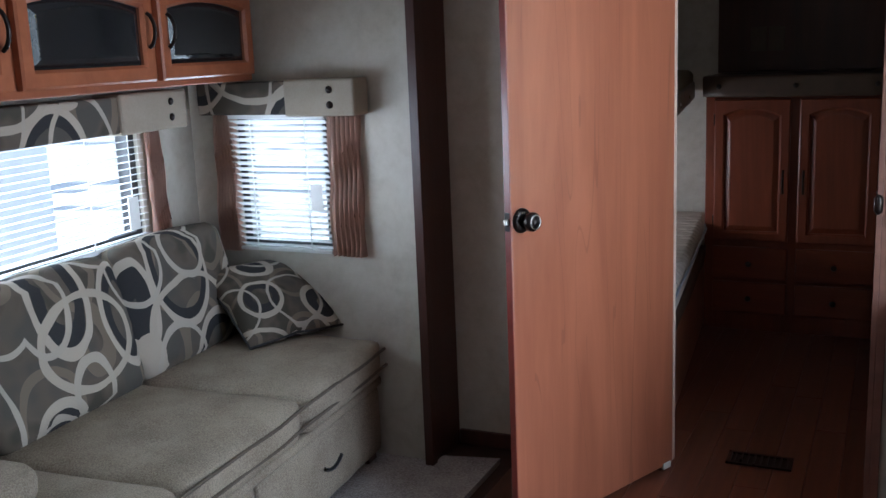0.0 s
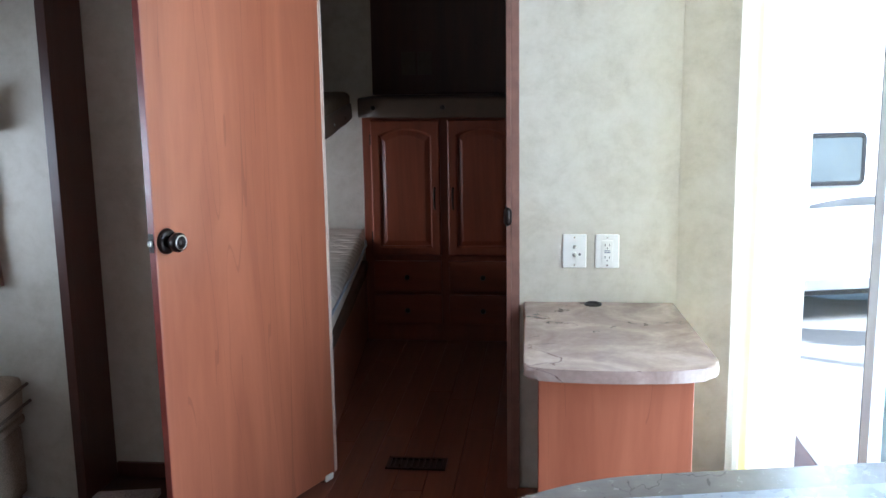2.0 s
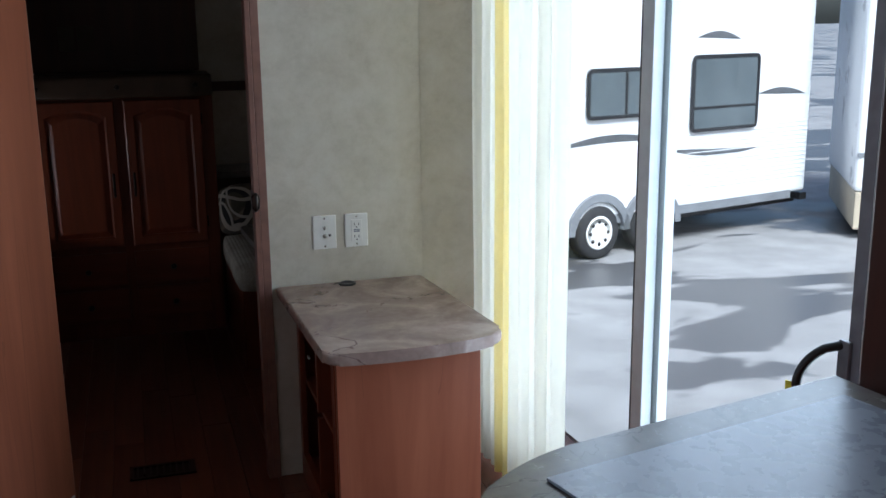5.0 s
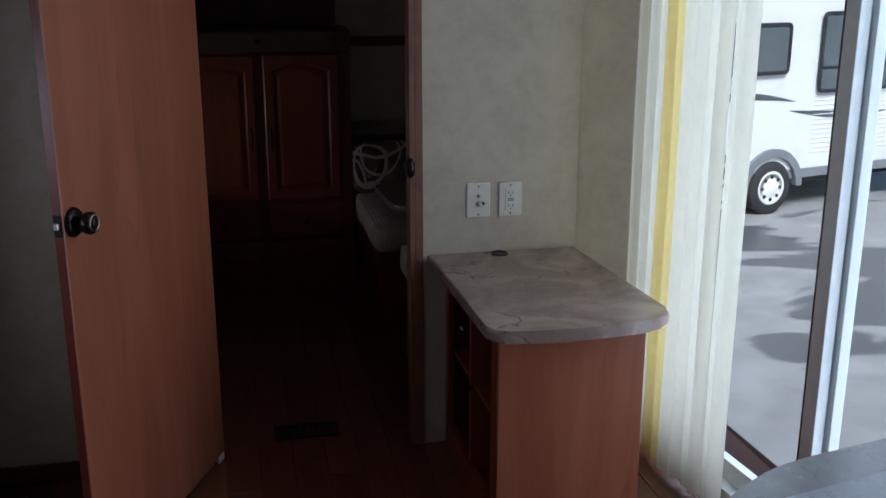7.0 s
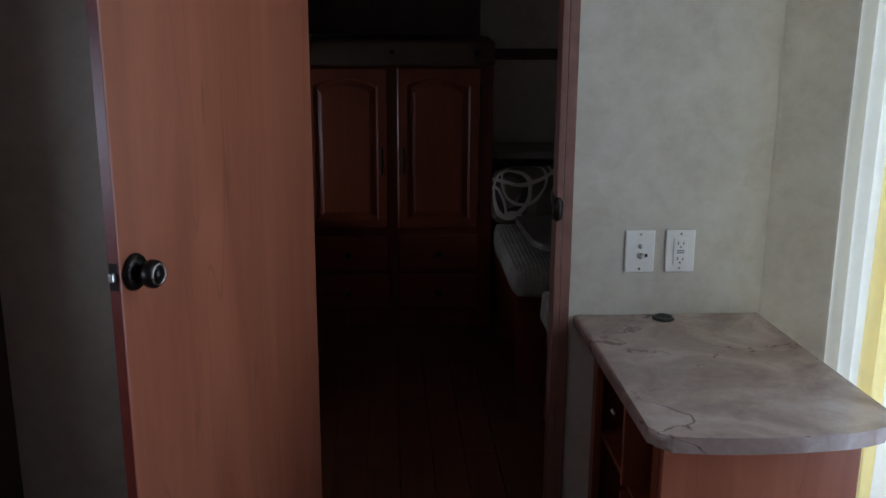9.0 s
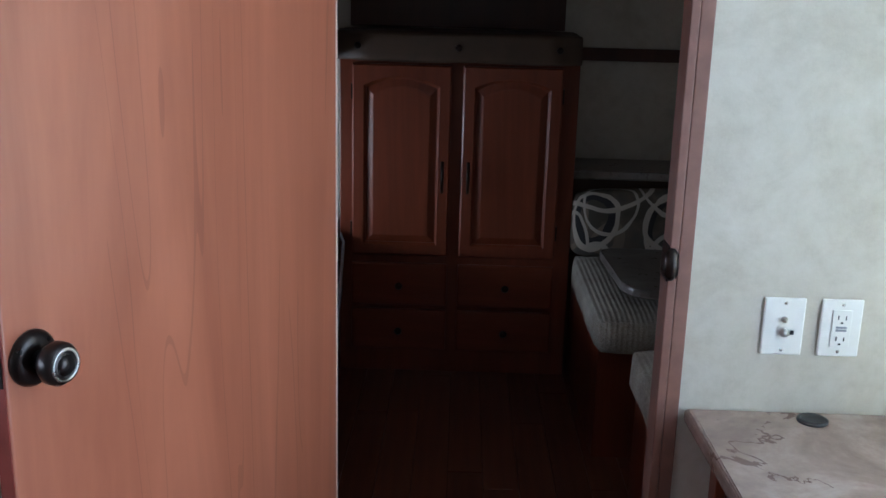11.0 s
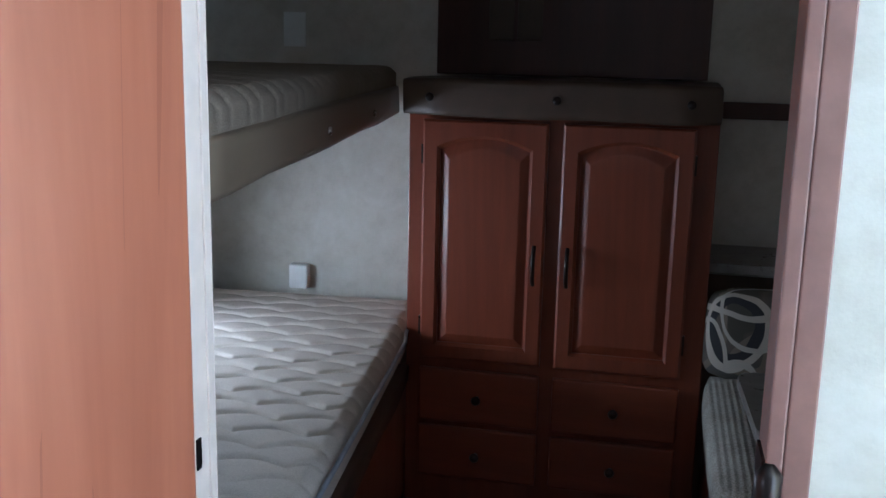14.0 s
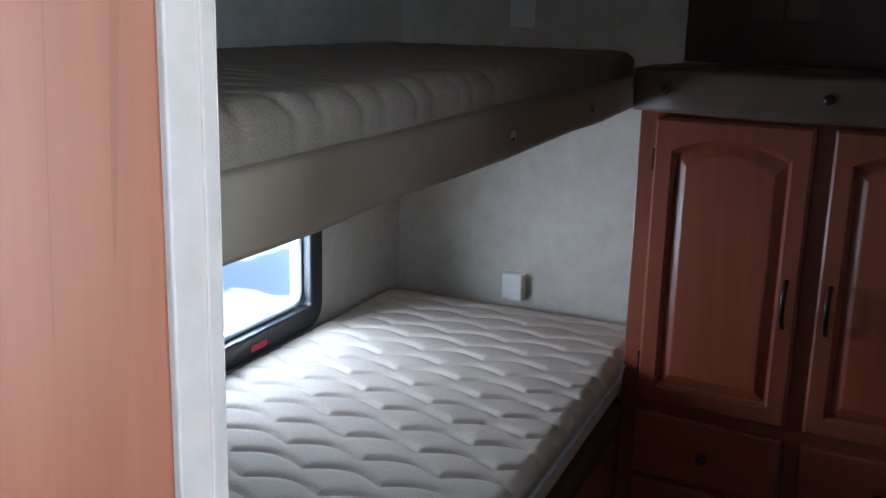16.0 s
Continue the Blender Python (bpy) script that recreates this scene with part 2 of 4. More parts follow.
def let_light_through(m, col, part):
    nt = m.node_tree
    tl, mx = nt.nodes.new("ShaderNodeBsdfTranslucent"), nt.nodes.new("ShaderNodeMixShader")
    tl.inputs["Color"].default_value = (*col, 1)
    mx.inputs["Fac"].default_value = part
    nt.links.new(nt.nodes["Principled BSDF"].outputs["BSDF"], mx.inputs[1])
    nt.links.new(tl.outputs["BSDF"], mx.inputs[2])
    nt.links.new(mx.outputs["Shader"], nt.nodes["Material Output"].inputs["Surface"])


let_light_through(M_DRAPE, (0.93, 0.91, 0.82), 0.65)
let_light_through(M_YELLOW, (0.92, 0.82, 0.42), 0.65)
let_light_through(M_BLIND, (0.85, 0.87, 0.88), 0.4)
let_light_through(M_CURT, (0.74, 0.55, 0.46), 0.55)
M_WHITE = plain("white_plastic", (0.78, 0.77, 0.73), 0.35, vary=0.03)
M_ALU = plain("white_aluminium", (0.7, 0.74, 0.76), 0.35, vary=0.05)
M_GREYALU = plain("grey_aluminium", (0.26, 0.27, 0.3), 0.4, 0.2)
M_BLACK = plain("black_frame", (0.018, 0.018, 0.02), 0.4)
M_BRONZE = plain("oiled_bronze", (0.035, 0.028, 0.025), 0.3, 0.8)
M_STEEL = plain("steel", (0.5, 0.48, 0.45), 0.28, 1.0)
M_SMOKE = plain("smoked_glass", (0.012, 0.013, 0.015), 0.12, vary=0.3)
M_COUNTER = stone_laminate("marbled_laminate", ((0.17, 0.115, 0.092), (0.29, 0.215, 0.18), (0.43, 0.35, 0.305), (0.07, 0.032, 0.022)), 0.21)
M_TABLE = stone_laminate("grey_laminate", ((0.09, 0.08, 0.075), (0.16, 0.145, 0.135), (0.24, 0.22, 0.2), (0.05, 0.04, 0.04)), 0.25)
M_TABLE2 = stone_laminate("grey_brown_laminate", ((0.09, 0.08, 0.072), (0.15, 0.135, 0.12), (0.24, 0.22, 0.2), (0.05, 0.04, 0.035)), 0.3)
M_SHEET = plain("blue_grey_sheet", (0.3, 0.335, 0.4), 0.28, vary=0.06)
M_DARK = plain("cavity_shade", (0.02, 0.012, 0.01), 0.7)
M_GLASS = glass_pane("clear_glass")
M_RV = plain("white_siding", (0.76, 0.77, 0.78), 0.3, vary=0.03, scale=2, bumpy=0)
M_RVGREY = plain("grey_siding", (0.2, 0.21, 0.225), 0.4, scale=3)
M_TAN = plain("tan_skirt", (0.5, 0.43, 0.32), 0.5, scale=3)
M_TYRE = plain("tyre_rubber", (0.025, 0.025, 0.027), 0.8)
M_RVWIN = plain("vehicle_window", (0.1, 0.12, 0.13), 0.08, vary=0.1, scale=2, bumpy=0)
M_ASPH = wet_asphalt()
M_TAGY = plain("yellow_tag", (0.75, 0.6, 0.03), 0.5, vary=0.03)
M_RED = plain("red_label", (0.55, 0.03, 0.05), 0.5)


# ---- mesh helpers ----
def finish(name, bm, mat, parent=None, smooth=False):
    me = bpy.data.meshes.new(name)
    bmesh.ops.recalc_face_normals(bm, faces=bm.faces)
    bm.to_mesh(me)
    bm.free()
    me.materials.append(mat)
    if smooth:
        me.polygons.foreach_set("use_smooth", [True] * len(me.polygons))
    ob = new(name, me)
    ob.parent = parent
    return ob


def add_box(bm, lo, hi, bev=0.0, seg=2):
    vs = bmesh.ops.create_cube(bm, size=1.0)["verts"]
    for v in vs:
        v.co = Vector([(a + b) / 2 + c * (b - a) for a, b, c in zip(lo, hi, v.co)])
    if bev:
        es = list({e for v in vs for e in v.link_edges})
        bmesh.ops.bevel(bm, geom=es, offset=bev, segments=seg, affect="EDGES", profile=0.5)


def box(name, lo, hi, mat, parent=None, bev=0.002, seg=2, smooth=False):
    bm = bmesh.new()
    add_box(bm, lo, hi, bev, seg)
    return finish(name, bm, mat, parent, smooth)


def boxes(name, specs, mat, parent=None, bev=0.002):
    bm = bmesh.new()
    for lo, hi in specs:
        add_box(bm, lo, hi, bev)
    return finish(name, bm, mat, parent)


def prism(name, pts, z0, z1, mat, parent=None, bev=0.0, seg=2):
    """An upright prism on the outline pts."""
    bm = bmesh.new()
    lo = [bm.verts.new((x, y, z0)) for x, y in pts]
    hi = [bm.verts.new((x, y, z1)) for x, y in pts]
    bm.faces.new(lo[::-1])
    top = bm.faces.new(hi)
    n = len(pts)
    for i in range(n):
        bm.faces.new((lo[i], lo[(i + 1) % n], hi[(i + 1) % n], hi[i]))
    if bev:
        es = [e for e in bm.edges if abs(e.verts[0].co.z - e.verts[1].co.z) < 1e-6]
        bmesh.ops.bevel(bm, geom=es, offset=bev, segments=seg, affect="EDGES", profile=0.5)
    return finish(name, bm, mat, parent)


def rounded(pts, radii, n=6):
    """Outline pts with the corners rounded by radii."""
    out, k = [], len(pts)
    for i, (p, r) in enumerate(zip(pts, radii)):
        p = Vector(p)
        if not r:
            out.append(tuple(p))
            continue
        a, b = (Vector(pts[i - 1]) - p).normalized(), (Vector(pts[(i + 1) % k]) - p).normalized()
        s, e = p + a * r, p + b * r
        for j in range(n + 1):
            t = j / n
            out.append(tuple(s * (1 - t) ** 2 + p * 2 * t * (1 - t) + e * t ** 2))
    return out


def tube(name, path, r, mat, parent=None, cyclic=False, res=6):
    cu = bpy.data.curves.new(name, "CURVE")
    cu.dimensions, cu.bevel_depth, cu.bevel_resolution = "3D", r, 3
    sp = cu.splines.new("POLY")
    sp.points.add(len(path) - 1)
    for p, c in zip(sp.points, path):
        p.co = (*c, 1)
    sp.use_cyclic_u = cyclic
    tmp = bpy.data.objects.new(name, cu)
    me = bpy.data.meshes.new_from_object(tmp)
    bpy.data.objects.remove(tmp)
    me.materials.clear()
    me.materials.append(mat)
    me.polygons.foreach_set("use_smooth", [True] * len(me.polygons))
    ob = new(name, me)
    ob.parent = parent
    return ob


def lathe(name, prof, mat, parent=None, axis="z", at=(0, 0, 0), n=24):
    """A turned shape: prof is (radius, height) along the axis."""
    bm = bmesh.new()
    rings = []
    for r, h in prof:
        ring = []
        for i in range(n):
            a = 2 * math.pi * i / n
            c = (r * math.cos(a), r * math.sin(a), h)
            c = {"z": c, "x": (c[2], c[0], c[1]), "y": (c[0], c[2], c[1])}[axis]
            ring.append(bm.verts.new(Vector(c) + Vector(at)))
        rings.append(ring)
    for a, b in zip(rings, rings[1:]):
        for i in range(n):
            bm.faces.new((a[i], a[(i + 1) % n], b[(i + 1) % n], b[i]))
    bm.faces.new(rings[0][::-1])
    bm.faces.new(rings[-1])
    return finish(name, bm, mat, parent, True)


def cushion(name, lo, hi, mat, parent=None, r=0.04, puff=0.012, cuts=10, seed=0):
    """A soft box: rounded edges, crowned faces, slight creases."""
    bm = bmesh.new()
    bmesh.ops.create_cube(bm, size=1.0)
    bmesh.ops.subdivide_edges(bm, edges=bm.edges[:], cuts=cuts, use_grid_fill=True)
    lo, hi = Vector(lo), Vector(hi)
    size, mid = hi - lo, (hi + lo) / 2
    for v in bm.verts:
        q = Vector([c * s for c, s in zip(v.co, size)])
        inner = Vector([max(-s / 2 + r, min(s / 2 - r, c)) if s > 2 * r else 0 for c, s in zip(q, size)])
        d = q - inner
        ld = max(abs(d.x), abs(d.y), abs(d.z))
        if d.length > 1e-6:
            d = d.normalized() * min(r, ld)
        u = [2 * c for c in v.co]
        crown = Vector([math.copysign(1, u[i]) * puff * (1 - u[(i + 1) % 3] ** 2) * (1 - u[(i + 2) % 3] ** 2) if abs(u[i]) > 0.99 else 0 for i in range(3)])
        wrinkle = noise.noise_vector(q * 9 + Vector((seed * 3.1, 1, 2))) * 0.004
        v.co = mid + inner + d + crown + wrinkle
    return finish(name, bm, mat, parent, True)


def thing(name, m, label, category, group=""):
    ob = new(name)
    ob.matrix_world = m
    ob.empty_display_size = 0.1
    return tagged(ob, label, category, group)


def piece(ob, label="", m=None):
    """Marks a piece of the setting."""
    if m is not None:
        ob.matrix_world = m
    return tagged(ob, label, kind="structure")


def arched_door(name, w, h, mats, parent, at=(0, 0, 0), stile=0.06, arch=0.03, t=0.02, face="y"):
    """A cabinet door in the x-z plane, front towards -y: frame with an arched opening, panel set back with a raised field."""
    fm, pm = mats
    frame_ob = new(name)
    frame_ob.parent, frame_ob.location = parent, at
    n = 14

    def loop(ins, arc):
        pts = [(-w / 2 + ins, ins), (w / 2 - ins, ins)]
        for i in range(n + 1):
            u = 1 - 2 * i / n
            pts.append((u * (w / 2 - ins), h - ins - arc * u * u))
        return pts
    bm = bmesh.new()
    rings = []
    for ins, arc, y in ((0.0, 0, 0.0), (0.0, 0, -t + 0.005), (0.006, 0, -t), (stile - 0.008, arch, -t), (stile, arch, -t + 0.009), (stile, arch, 0.0)):
        rings.append([bm.verts.new((x, y, z)) for x, z in loop(ins, arc)])
    for a, b in zip(rings, rings[1:] + rings[:1]):
        for i in range(len(a)):
            j = (i + 1) % len(a)
            bm.faces.new((a[i], a[j], b[j], b[i]))
    finish("door_frame", bm, fm, frame_ob)
    bm = bmesh.new()
    rings = []
    for ins, y in ((stile - 0.004, -0.004), (stile + 0.004, -0.005), (stile + 0.022, -t + 0.007), (stile + 0.026, -t + 0.006)):
        rings.append([bm.verts.new((x, y, z)) for x, z in loop(ins, arch)])
    for a, b in zip(rings, rings[1:]):
        for i in range(len(a)):
            j = (i + 1) % len(a)
            bm.faces.new((a[i], a[j], b[j], b[i]))
    bm.faces.new(rings[-1])
    finish("door_panel", bm, pm, frame_ob)
    return frame_ob


def pull_handle(parent, x, z, length=0.1, y=-0.02):
    pts = []
    for i in range(13):
        u = i / 12
        pts.append((x, y - 0.022 * math.sin(math.pi * u) ** 0.6 - 0.004, z + (u - 0.5) * length))
    h = tube("handle", pts, 0.0055, M_BRONZE, parent)
    return h


def knob(parent, x, y, z, r=0.013):
    return lathe("knob", [(0.006, 0), (0.006, -0.012), (r * 0.8, -0.016), (r, -0.022), (r * 0.7, -0.028), (0.001, -0.03)], M_BRONZE, parent, "y", (x, y, z), 16)


# ---- the shell ----
CEIL = 2.02
HINGE = (-0.514, 0.04)
ob = prism("floor", [(-1.30, -4.3), (1.25, -4.3), (1.0, 2.1), (-1.75, 2.1), (-1.30, -0.2)], -0.08, -0.012, M_GAP)
floor = piece(ob, "dark red-brown wood plank floor")
ob = prism("carpet", [(-1.03, -4.3), (-1.05, -0.11), (-1.24, -0.15), (-1.3, -0.15), (-2.2, -0.15), (-1.95, -4.3)], -0.02, 0.008, M_CARPET)
piece(ob, "grey-brown cut-pile carpet before the sofa")
piece(prism("ceiling", [(-2.3, -4.35), (1.35, -4.35), (1.05, 2.15), (-1.8, 2.15), (-1.8, -0.1), (-2.3, -0.1)], CEIL, CEIL + 0.06, M_CEIL), "off-white panelled ceiling")
# partition with the doorway
piece(boxes("wall_partition", [((-1.30, 0, 0), (-0.537, 0.09, CEIL)), ((0.064, 0, 0), (0.80, 0.045, CEIL)), ((-0.537, 0, 1.88), (0.064, 0.045, CEIL))], M_WALL, bev=0.0), "beige mottled vinyl partition wall")
piece(boxes("door_jamb_strike", [((0.049, -0.01, 0), (0.064, 0.05, 1.88)), ((0.064, -0.01, 0), (0.088, -0.0005, 1.9))], M_JAMB), "brown wooden door casing")
jamb = piece(boxes("door_jamb_hinge", [((-0.537, 0.05, 0), (-0.524, 0.098, 1.88)), ((-0.5235, 0.082, 0), (-0.5215, 0.098, 1.88))], M_PALE), "pale door jamb with a stop strip")
box("hinge_leaf", (-0.5238, 0.052, 0.795), (-0.5215, 0.062, 0.83), M_BRONZE, jamb, 0.0005)
piece(prism("wall_nook", [(0.557, -0.001), (0.75, -0.035), (0.77, -0.035), (0.77, -0.001)], 0, CEIL, M_WALL), "beige vinyl wall beside the patio door")
sp = thing("strike_plate", pose(0.049, 0.0, 0.87), "dark bronze strike plate on the door casing", "strike plate")
prism("plate", rounded([(-0.003, -0.009), (0.0, -0.009), (0.0, 0.04), (-0.003, 0.04)], [0] * 4), -0.03, 0.03, M_BRONZE, sp)
lathe("lip", [(0.004, -0.028), (0.012, -0.018), (0.012, 0.018), (0.004, 0.028)], M_BRONZE, sp, "z", (0.004, -0.01, 0), 14)

# slide-out: end wall, outer wall, fascia
def wall_with_holes(name, x0, x1, z1, holes, t, mat, m, label, axis="x"):
    """A wall in the local x-z plane from y=0 back to y=t with rectangular holes (xa, xb, za, zb)."""
    xs = sorted({x0, x1, *[h[0] for h in holes], *[h[1] for h in holes]})
    zs = sorted({0.0, z1, *[h[2] for h in holes], *[h[3] for h in holes]})
    bm = bmesh.new()
    for a, b in zip(xs, xs[1:]):
        for c, d in zip(zs, zs[1:]):
            if not any(h[0] <= a and b <= h[1] and h[2] <= c and d <= h[3] for h in holes):
                add_box(bm, (a, 0, c), (b, t, d))
    bmesh.ops.remove_doubles(bm, verts=bm.verts, dist=1e-5)
    seen = {}
    for f in bm.faces:
        seen.setdefault(tuple(round(k, 4) for k in f.calc_center_median()), []).append(f)
    bmesh.ops.delete(bm, geom=[f for fs in seen.values() if len(fs) > 1 for f in fs], context="FACES")
    ob = finish(name, bm, mat)
    return piece(ob, label, m)


END = pose(-1.246, -0.2, 0)
EW = (-1.936 + 1.246, -1.575 + 1.246, 0.70, 1.17)
wall_with_holes("wall_slide_end", -0.95, 0, CEIL, [EW], 0.06, M_WALL, END, "beige vinyl end wall of the slide-out")
BW = (-1.62, -0.26, 0.78, 1.2)
wall_with_holes("wall_slide_outer", -4.2, 0.04, CEIL, [BW], 0.06, M_WALL, SL @ pose(-0.852, 0, 0, 0, 0, 90), "beige vinyl outer wall of the slide-out")
piece(boxes("trim_slide_fascia", [((-1.262, -0.232, 0), (-1.24, -0.003, CEIL)), ((-1.262, -0.238, 0), (-1.232, -0.205, CEIL))], M_TRIM), "dark red-brown slide-out fascia")
piece(box("baseboard", (-1.235, -0.016, 0.0), (-0.54, -0.0005, 0.05), M_TRIM), "dark wood baseboard")
# patio door wall
wall_with_holes("wall_patio", -0.12, 4.3, CEIL, [(0.02, 1.56, 0.0, 1.93)], 0.09, M_WALL, RW @ pose(0.03, 0, 0, 0, 0, -90), "beige vinyl side wall with the patio door opening")
piece(box("wall_entrance", (-2.4, -4.4, 0), (1.4, -4.3, CEIL), M_WALL), "beige vinyl wall behind")
# back room
piece(box("wall_back", (-1.8, 1.97, 0), (1.1, 2.05, CEIL), M_WALL), "grey-beige vinyl back wall")
piece(box("wall_back_right", (0.80, 0.046, 0), (0.87, 1.97, CEIL), M_WALL), "grey-beige vinyl side wall of the back room")
BWIN = (-0.74, -0.10, 0.53, 0.80)
wall_with_holes("wall_bunk_side", -1.75, 0.4, CEIL, [BWIN], 0.06, M_WALL, BD @ pose(-0.785, 0, 0, 0, 0, 90), "grey-beige vinyl wall beside the bunks")

# ---- sofa in the slide-out ----
def build_sofa():
    s = thing("sofa", SL, "beige tweed sofa with swirl-patterned back cushions", "sofa")
    splits = (-0.015, -0.567, -1.136, -1.7)
    for i, (b, a) in enumerate(zip(splits, splits[1:])):
        cushion("seat_cushion", (-0.72, a + 0.004, 0.29), (-0.155, b - 0.004, 0.428 - 0.004 * i), M_SOFA, s, 0.035, 0.012, 12, i)
        bk = cushion("back_cushion", (-0.075, a + 0.005, 0), (0.075, b - 0.005, 0.40), M_SWIRL, s, 0.045, 0.018, 12, i + 5)
        bk.matrix_basis = pose(-0.71, 0, 0.40, 0, -13, 0)
        tagged(bk, "cream, taupe and dark swirl fabric")
    boxes("base", [((-0.84, -1.7, 0.05), (-0.2, -0.015, 0.285))], M_SOFA, s, 0.012)
    for a, b in ((-0.80, -0.03), (-1.68, -0.815)):
        cushion("front_drawer", (-0.21, a, 0.045), (-0.172, b, 0.262), M_SOFA, s, 0.012, 0.003, 8, 3)
    cushion("front_rail", (-0.23, -1.7, 0.262), (-0.165, -0.015, 0.296), M_SOFA, s, 0.012, 0.0, 8, 4)
    for y in (-0.395, -1.25):
        pull = [(-0.166, y + u, 0.155 - 0.02 * (1 - (u / 0.055) ** 2)) for u in (-0.055, -0.04, -0.02, 0, 0.02, 0.04, 0.055)]
        tagged(tube("strap_handle", pull, 0.006, M_BLACK, s), "black strap handle")
    for z, y1 in ((0.392, -0.03), (0.336, -0.02)):
        tagged(tube("seam", [(-0.1465 - 0.002 * math.sin(i * 1.7), -1.69 + (y1 + 1.69) * i / 24, z + 0.003 * math.sin(i * 0.8)) for i in range(25)], 0.005, M_SEAM, s), "dark brown seam")
    for y in (-0.05, -1.6):
        boxes("foot", [((-0.26, y - 0.03, 0.006), (-0.2, y + 0.03, 0.052))], M_TRIM, s)
    cushion("armrest", (-0.68, -1.6, 0.415), (-0.40, -1.27, 0.505), M_SOFA, s, 0.06, 0.01, 10, 8)
    return s


build_sofa()


PU = Vector((0.4, 0.915, 0.0)).normalized()
PV = Vector((-0.8, 0.35, 0.55))
PV = (PV - PU * PV.dot(PU)).normalized()
PILLOW = Matrix.Translation((-1.775, -0.30, 0.545)) @ Matrix((PU, PV, PU.cross(PV))).transposed().to_4x4()


def build_pillow():
    p = thing("throw_pillow", PILLOW, "swirl-patterned throw pillow lying on the sofa", "pillow")
    bm = bmesh.new()
    n = 22
    grid = {}
    for side in (1, -1):
        for i in range(n + 1):
            for j in range(n + 1):
                u, v = 2 * i / n - 1, 2 * j / n - 1
                edge = max(abs(u), abs(v))
                if side == -1 and edge > 0.999:
                    grid[side, i, j] = grid[1, i, j]
                    continue
                pin = 1 - 0.10 * (1 - (abs(u) * abs(v)) ** 0.7) * edge ** 2
                th = 0.075 * ((1 - u * u) * (1 - v * v)) ** 0.45
                w = noise.noise(Vector((u * 3, v * 3, side))) * 0.006 * (1 - edge ** 3)
                grid[side, i, j] = bm.verts.new((u * 0.18 * pin, v * 0.18 * pin, side * (th + w)))
        for i in range(n):
            for j in range(n):
                bm.faces.new([grid[side, a, b] for a, b in ((i, j), (i + 1, j), (i + 1, j + 1), (i, j + 1))])
    finish("cover", bm, M_SWIRL2, p, True)
    edge = []
    for k in range(80):
        a = k / 80 * 4
        q, f = int(a), a - int(a)
        u, v = [(2 * f - 1, -1), (1, 2 * f - 1), (1 - 2 * f, 1), (-1, 1 - 2 * f)][q]
        pin = 1 - 0.10 * (1 - (abs(u) * abs(v)) ** 0.7)
        edge.append((u * 0.18 * pin, v * 0.18 * pin, 0))
    tagged(tube("piping", edge, 0.004, M_BLACK, p, True), "dark piping")


build_pillow()


# ---- windows of the slide-out ----
def build_window(name, m, w, h, depth, blind, label, slats=True, tilt=28, frame_mat=None):
    """A framed window in the local x-z plane, origin at its lower middle, outside towards +y."""
    fm = frame_mat or M_BLACK
    win = tagged(new(name), label, kind="structure")
    win.matrix_world = m
    f = 0.03
    boxes("frame", [((-w / 2, 0.012, 0), (-w / 2 + f, depth, h)), ((w / 2 - f, 0.012, 0), (w / 2, depth, h)),
                    ((-w / 2 + f, 0.012, 0), (w / 2 - f, depth, f)), ((-w / 2 + f, 0.012, h - f), (w / 2 - f, depth, h))], fm, win)
    g = box("pane", (-w / 2 + f, depth * 0.7, f), (w / 2 - f, depth * 0.7 + 0.004, h - f), M_GLASS, win, 0)
    g.visible_shadow = False
    return win


def build_blind(name, m, w, h, pitch, tilt, label):
    """A horizontal slat blind; origin at its lower middle."""
    bl = thing(name, m, label, "window blind")
    bm = bmesh.new()
    add_box(bm, (-w / 2, -0.0125, -0.0006), (w / 2, 0.0125, 0.0006))
    bmesh.ops.rotate(bm, verts=bm.verts, cent=(0, 0, 0), matrix=Matrix.Rotation(radians(tilt), 3, "X"))
    first = finish("slat", bm, M_BLIND, bl)
    n = int(h / pitch)
    first.location = (0, 0, 0.02)
    for i in range(1, n):
        s = new("slat", first.data)
        s.parent, s.location = bl, (0, 0, 0.02 + i * pitch)
    box("bottom_rail", (-w / 2, -0.013, 0), (w / 2, 0.013, 0.012), M_BLIND, bl)
    box("head_rail", (-w / 2, -0.015, h), (w / 2, 0.015, h + 0.03), M_BLIND, bl)
    for x in (-w * 0.27, w * 0.3):
        tube("ladder_cord", [(x, -0.014, 0.0), (x, -0.014, h)], 0.0018, M_BLIND, bl)
    return bl


def build_curtain(m, w, h, label):
    c = thing("curtain", m, label, "curtain", "window curtains")
    bm = bmesh.new()
    nu, nv = 40, 14
    g = [[bm.verts.new((-w / 2 + w * i / nu + 0.004 * math.sin(j * 0.9 + i), -0.016 * (1 + math.sin(i * 1.05 + 0.25 * math.sin(j * 0.5))) * (0.45 + 0.55 * (1 - j / nv)),
                        h * j / nv)) for i in range(nu + 1)] for j in range(nv + 1)]
    for j in range(nv):
        for i in range(nu):
            bm.faces.new((g[j][i], g[j][i + 1], g[j + 1][i + 1], g[j + 1][i]))
    bmesh.ops.solidify(bm, geom=bm.faces[:], thickness=0.002)
    finish("cloth", bm, M_CURT, c, True)
    return c


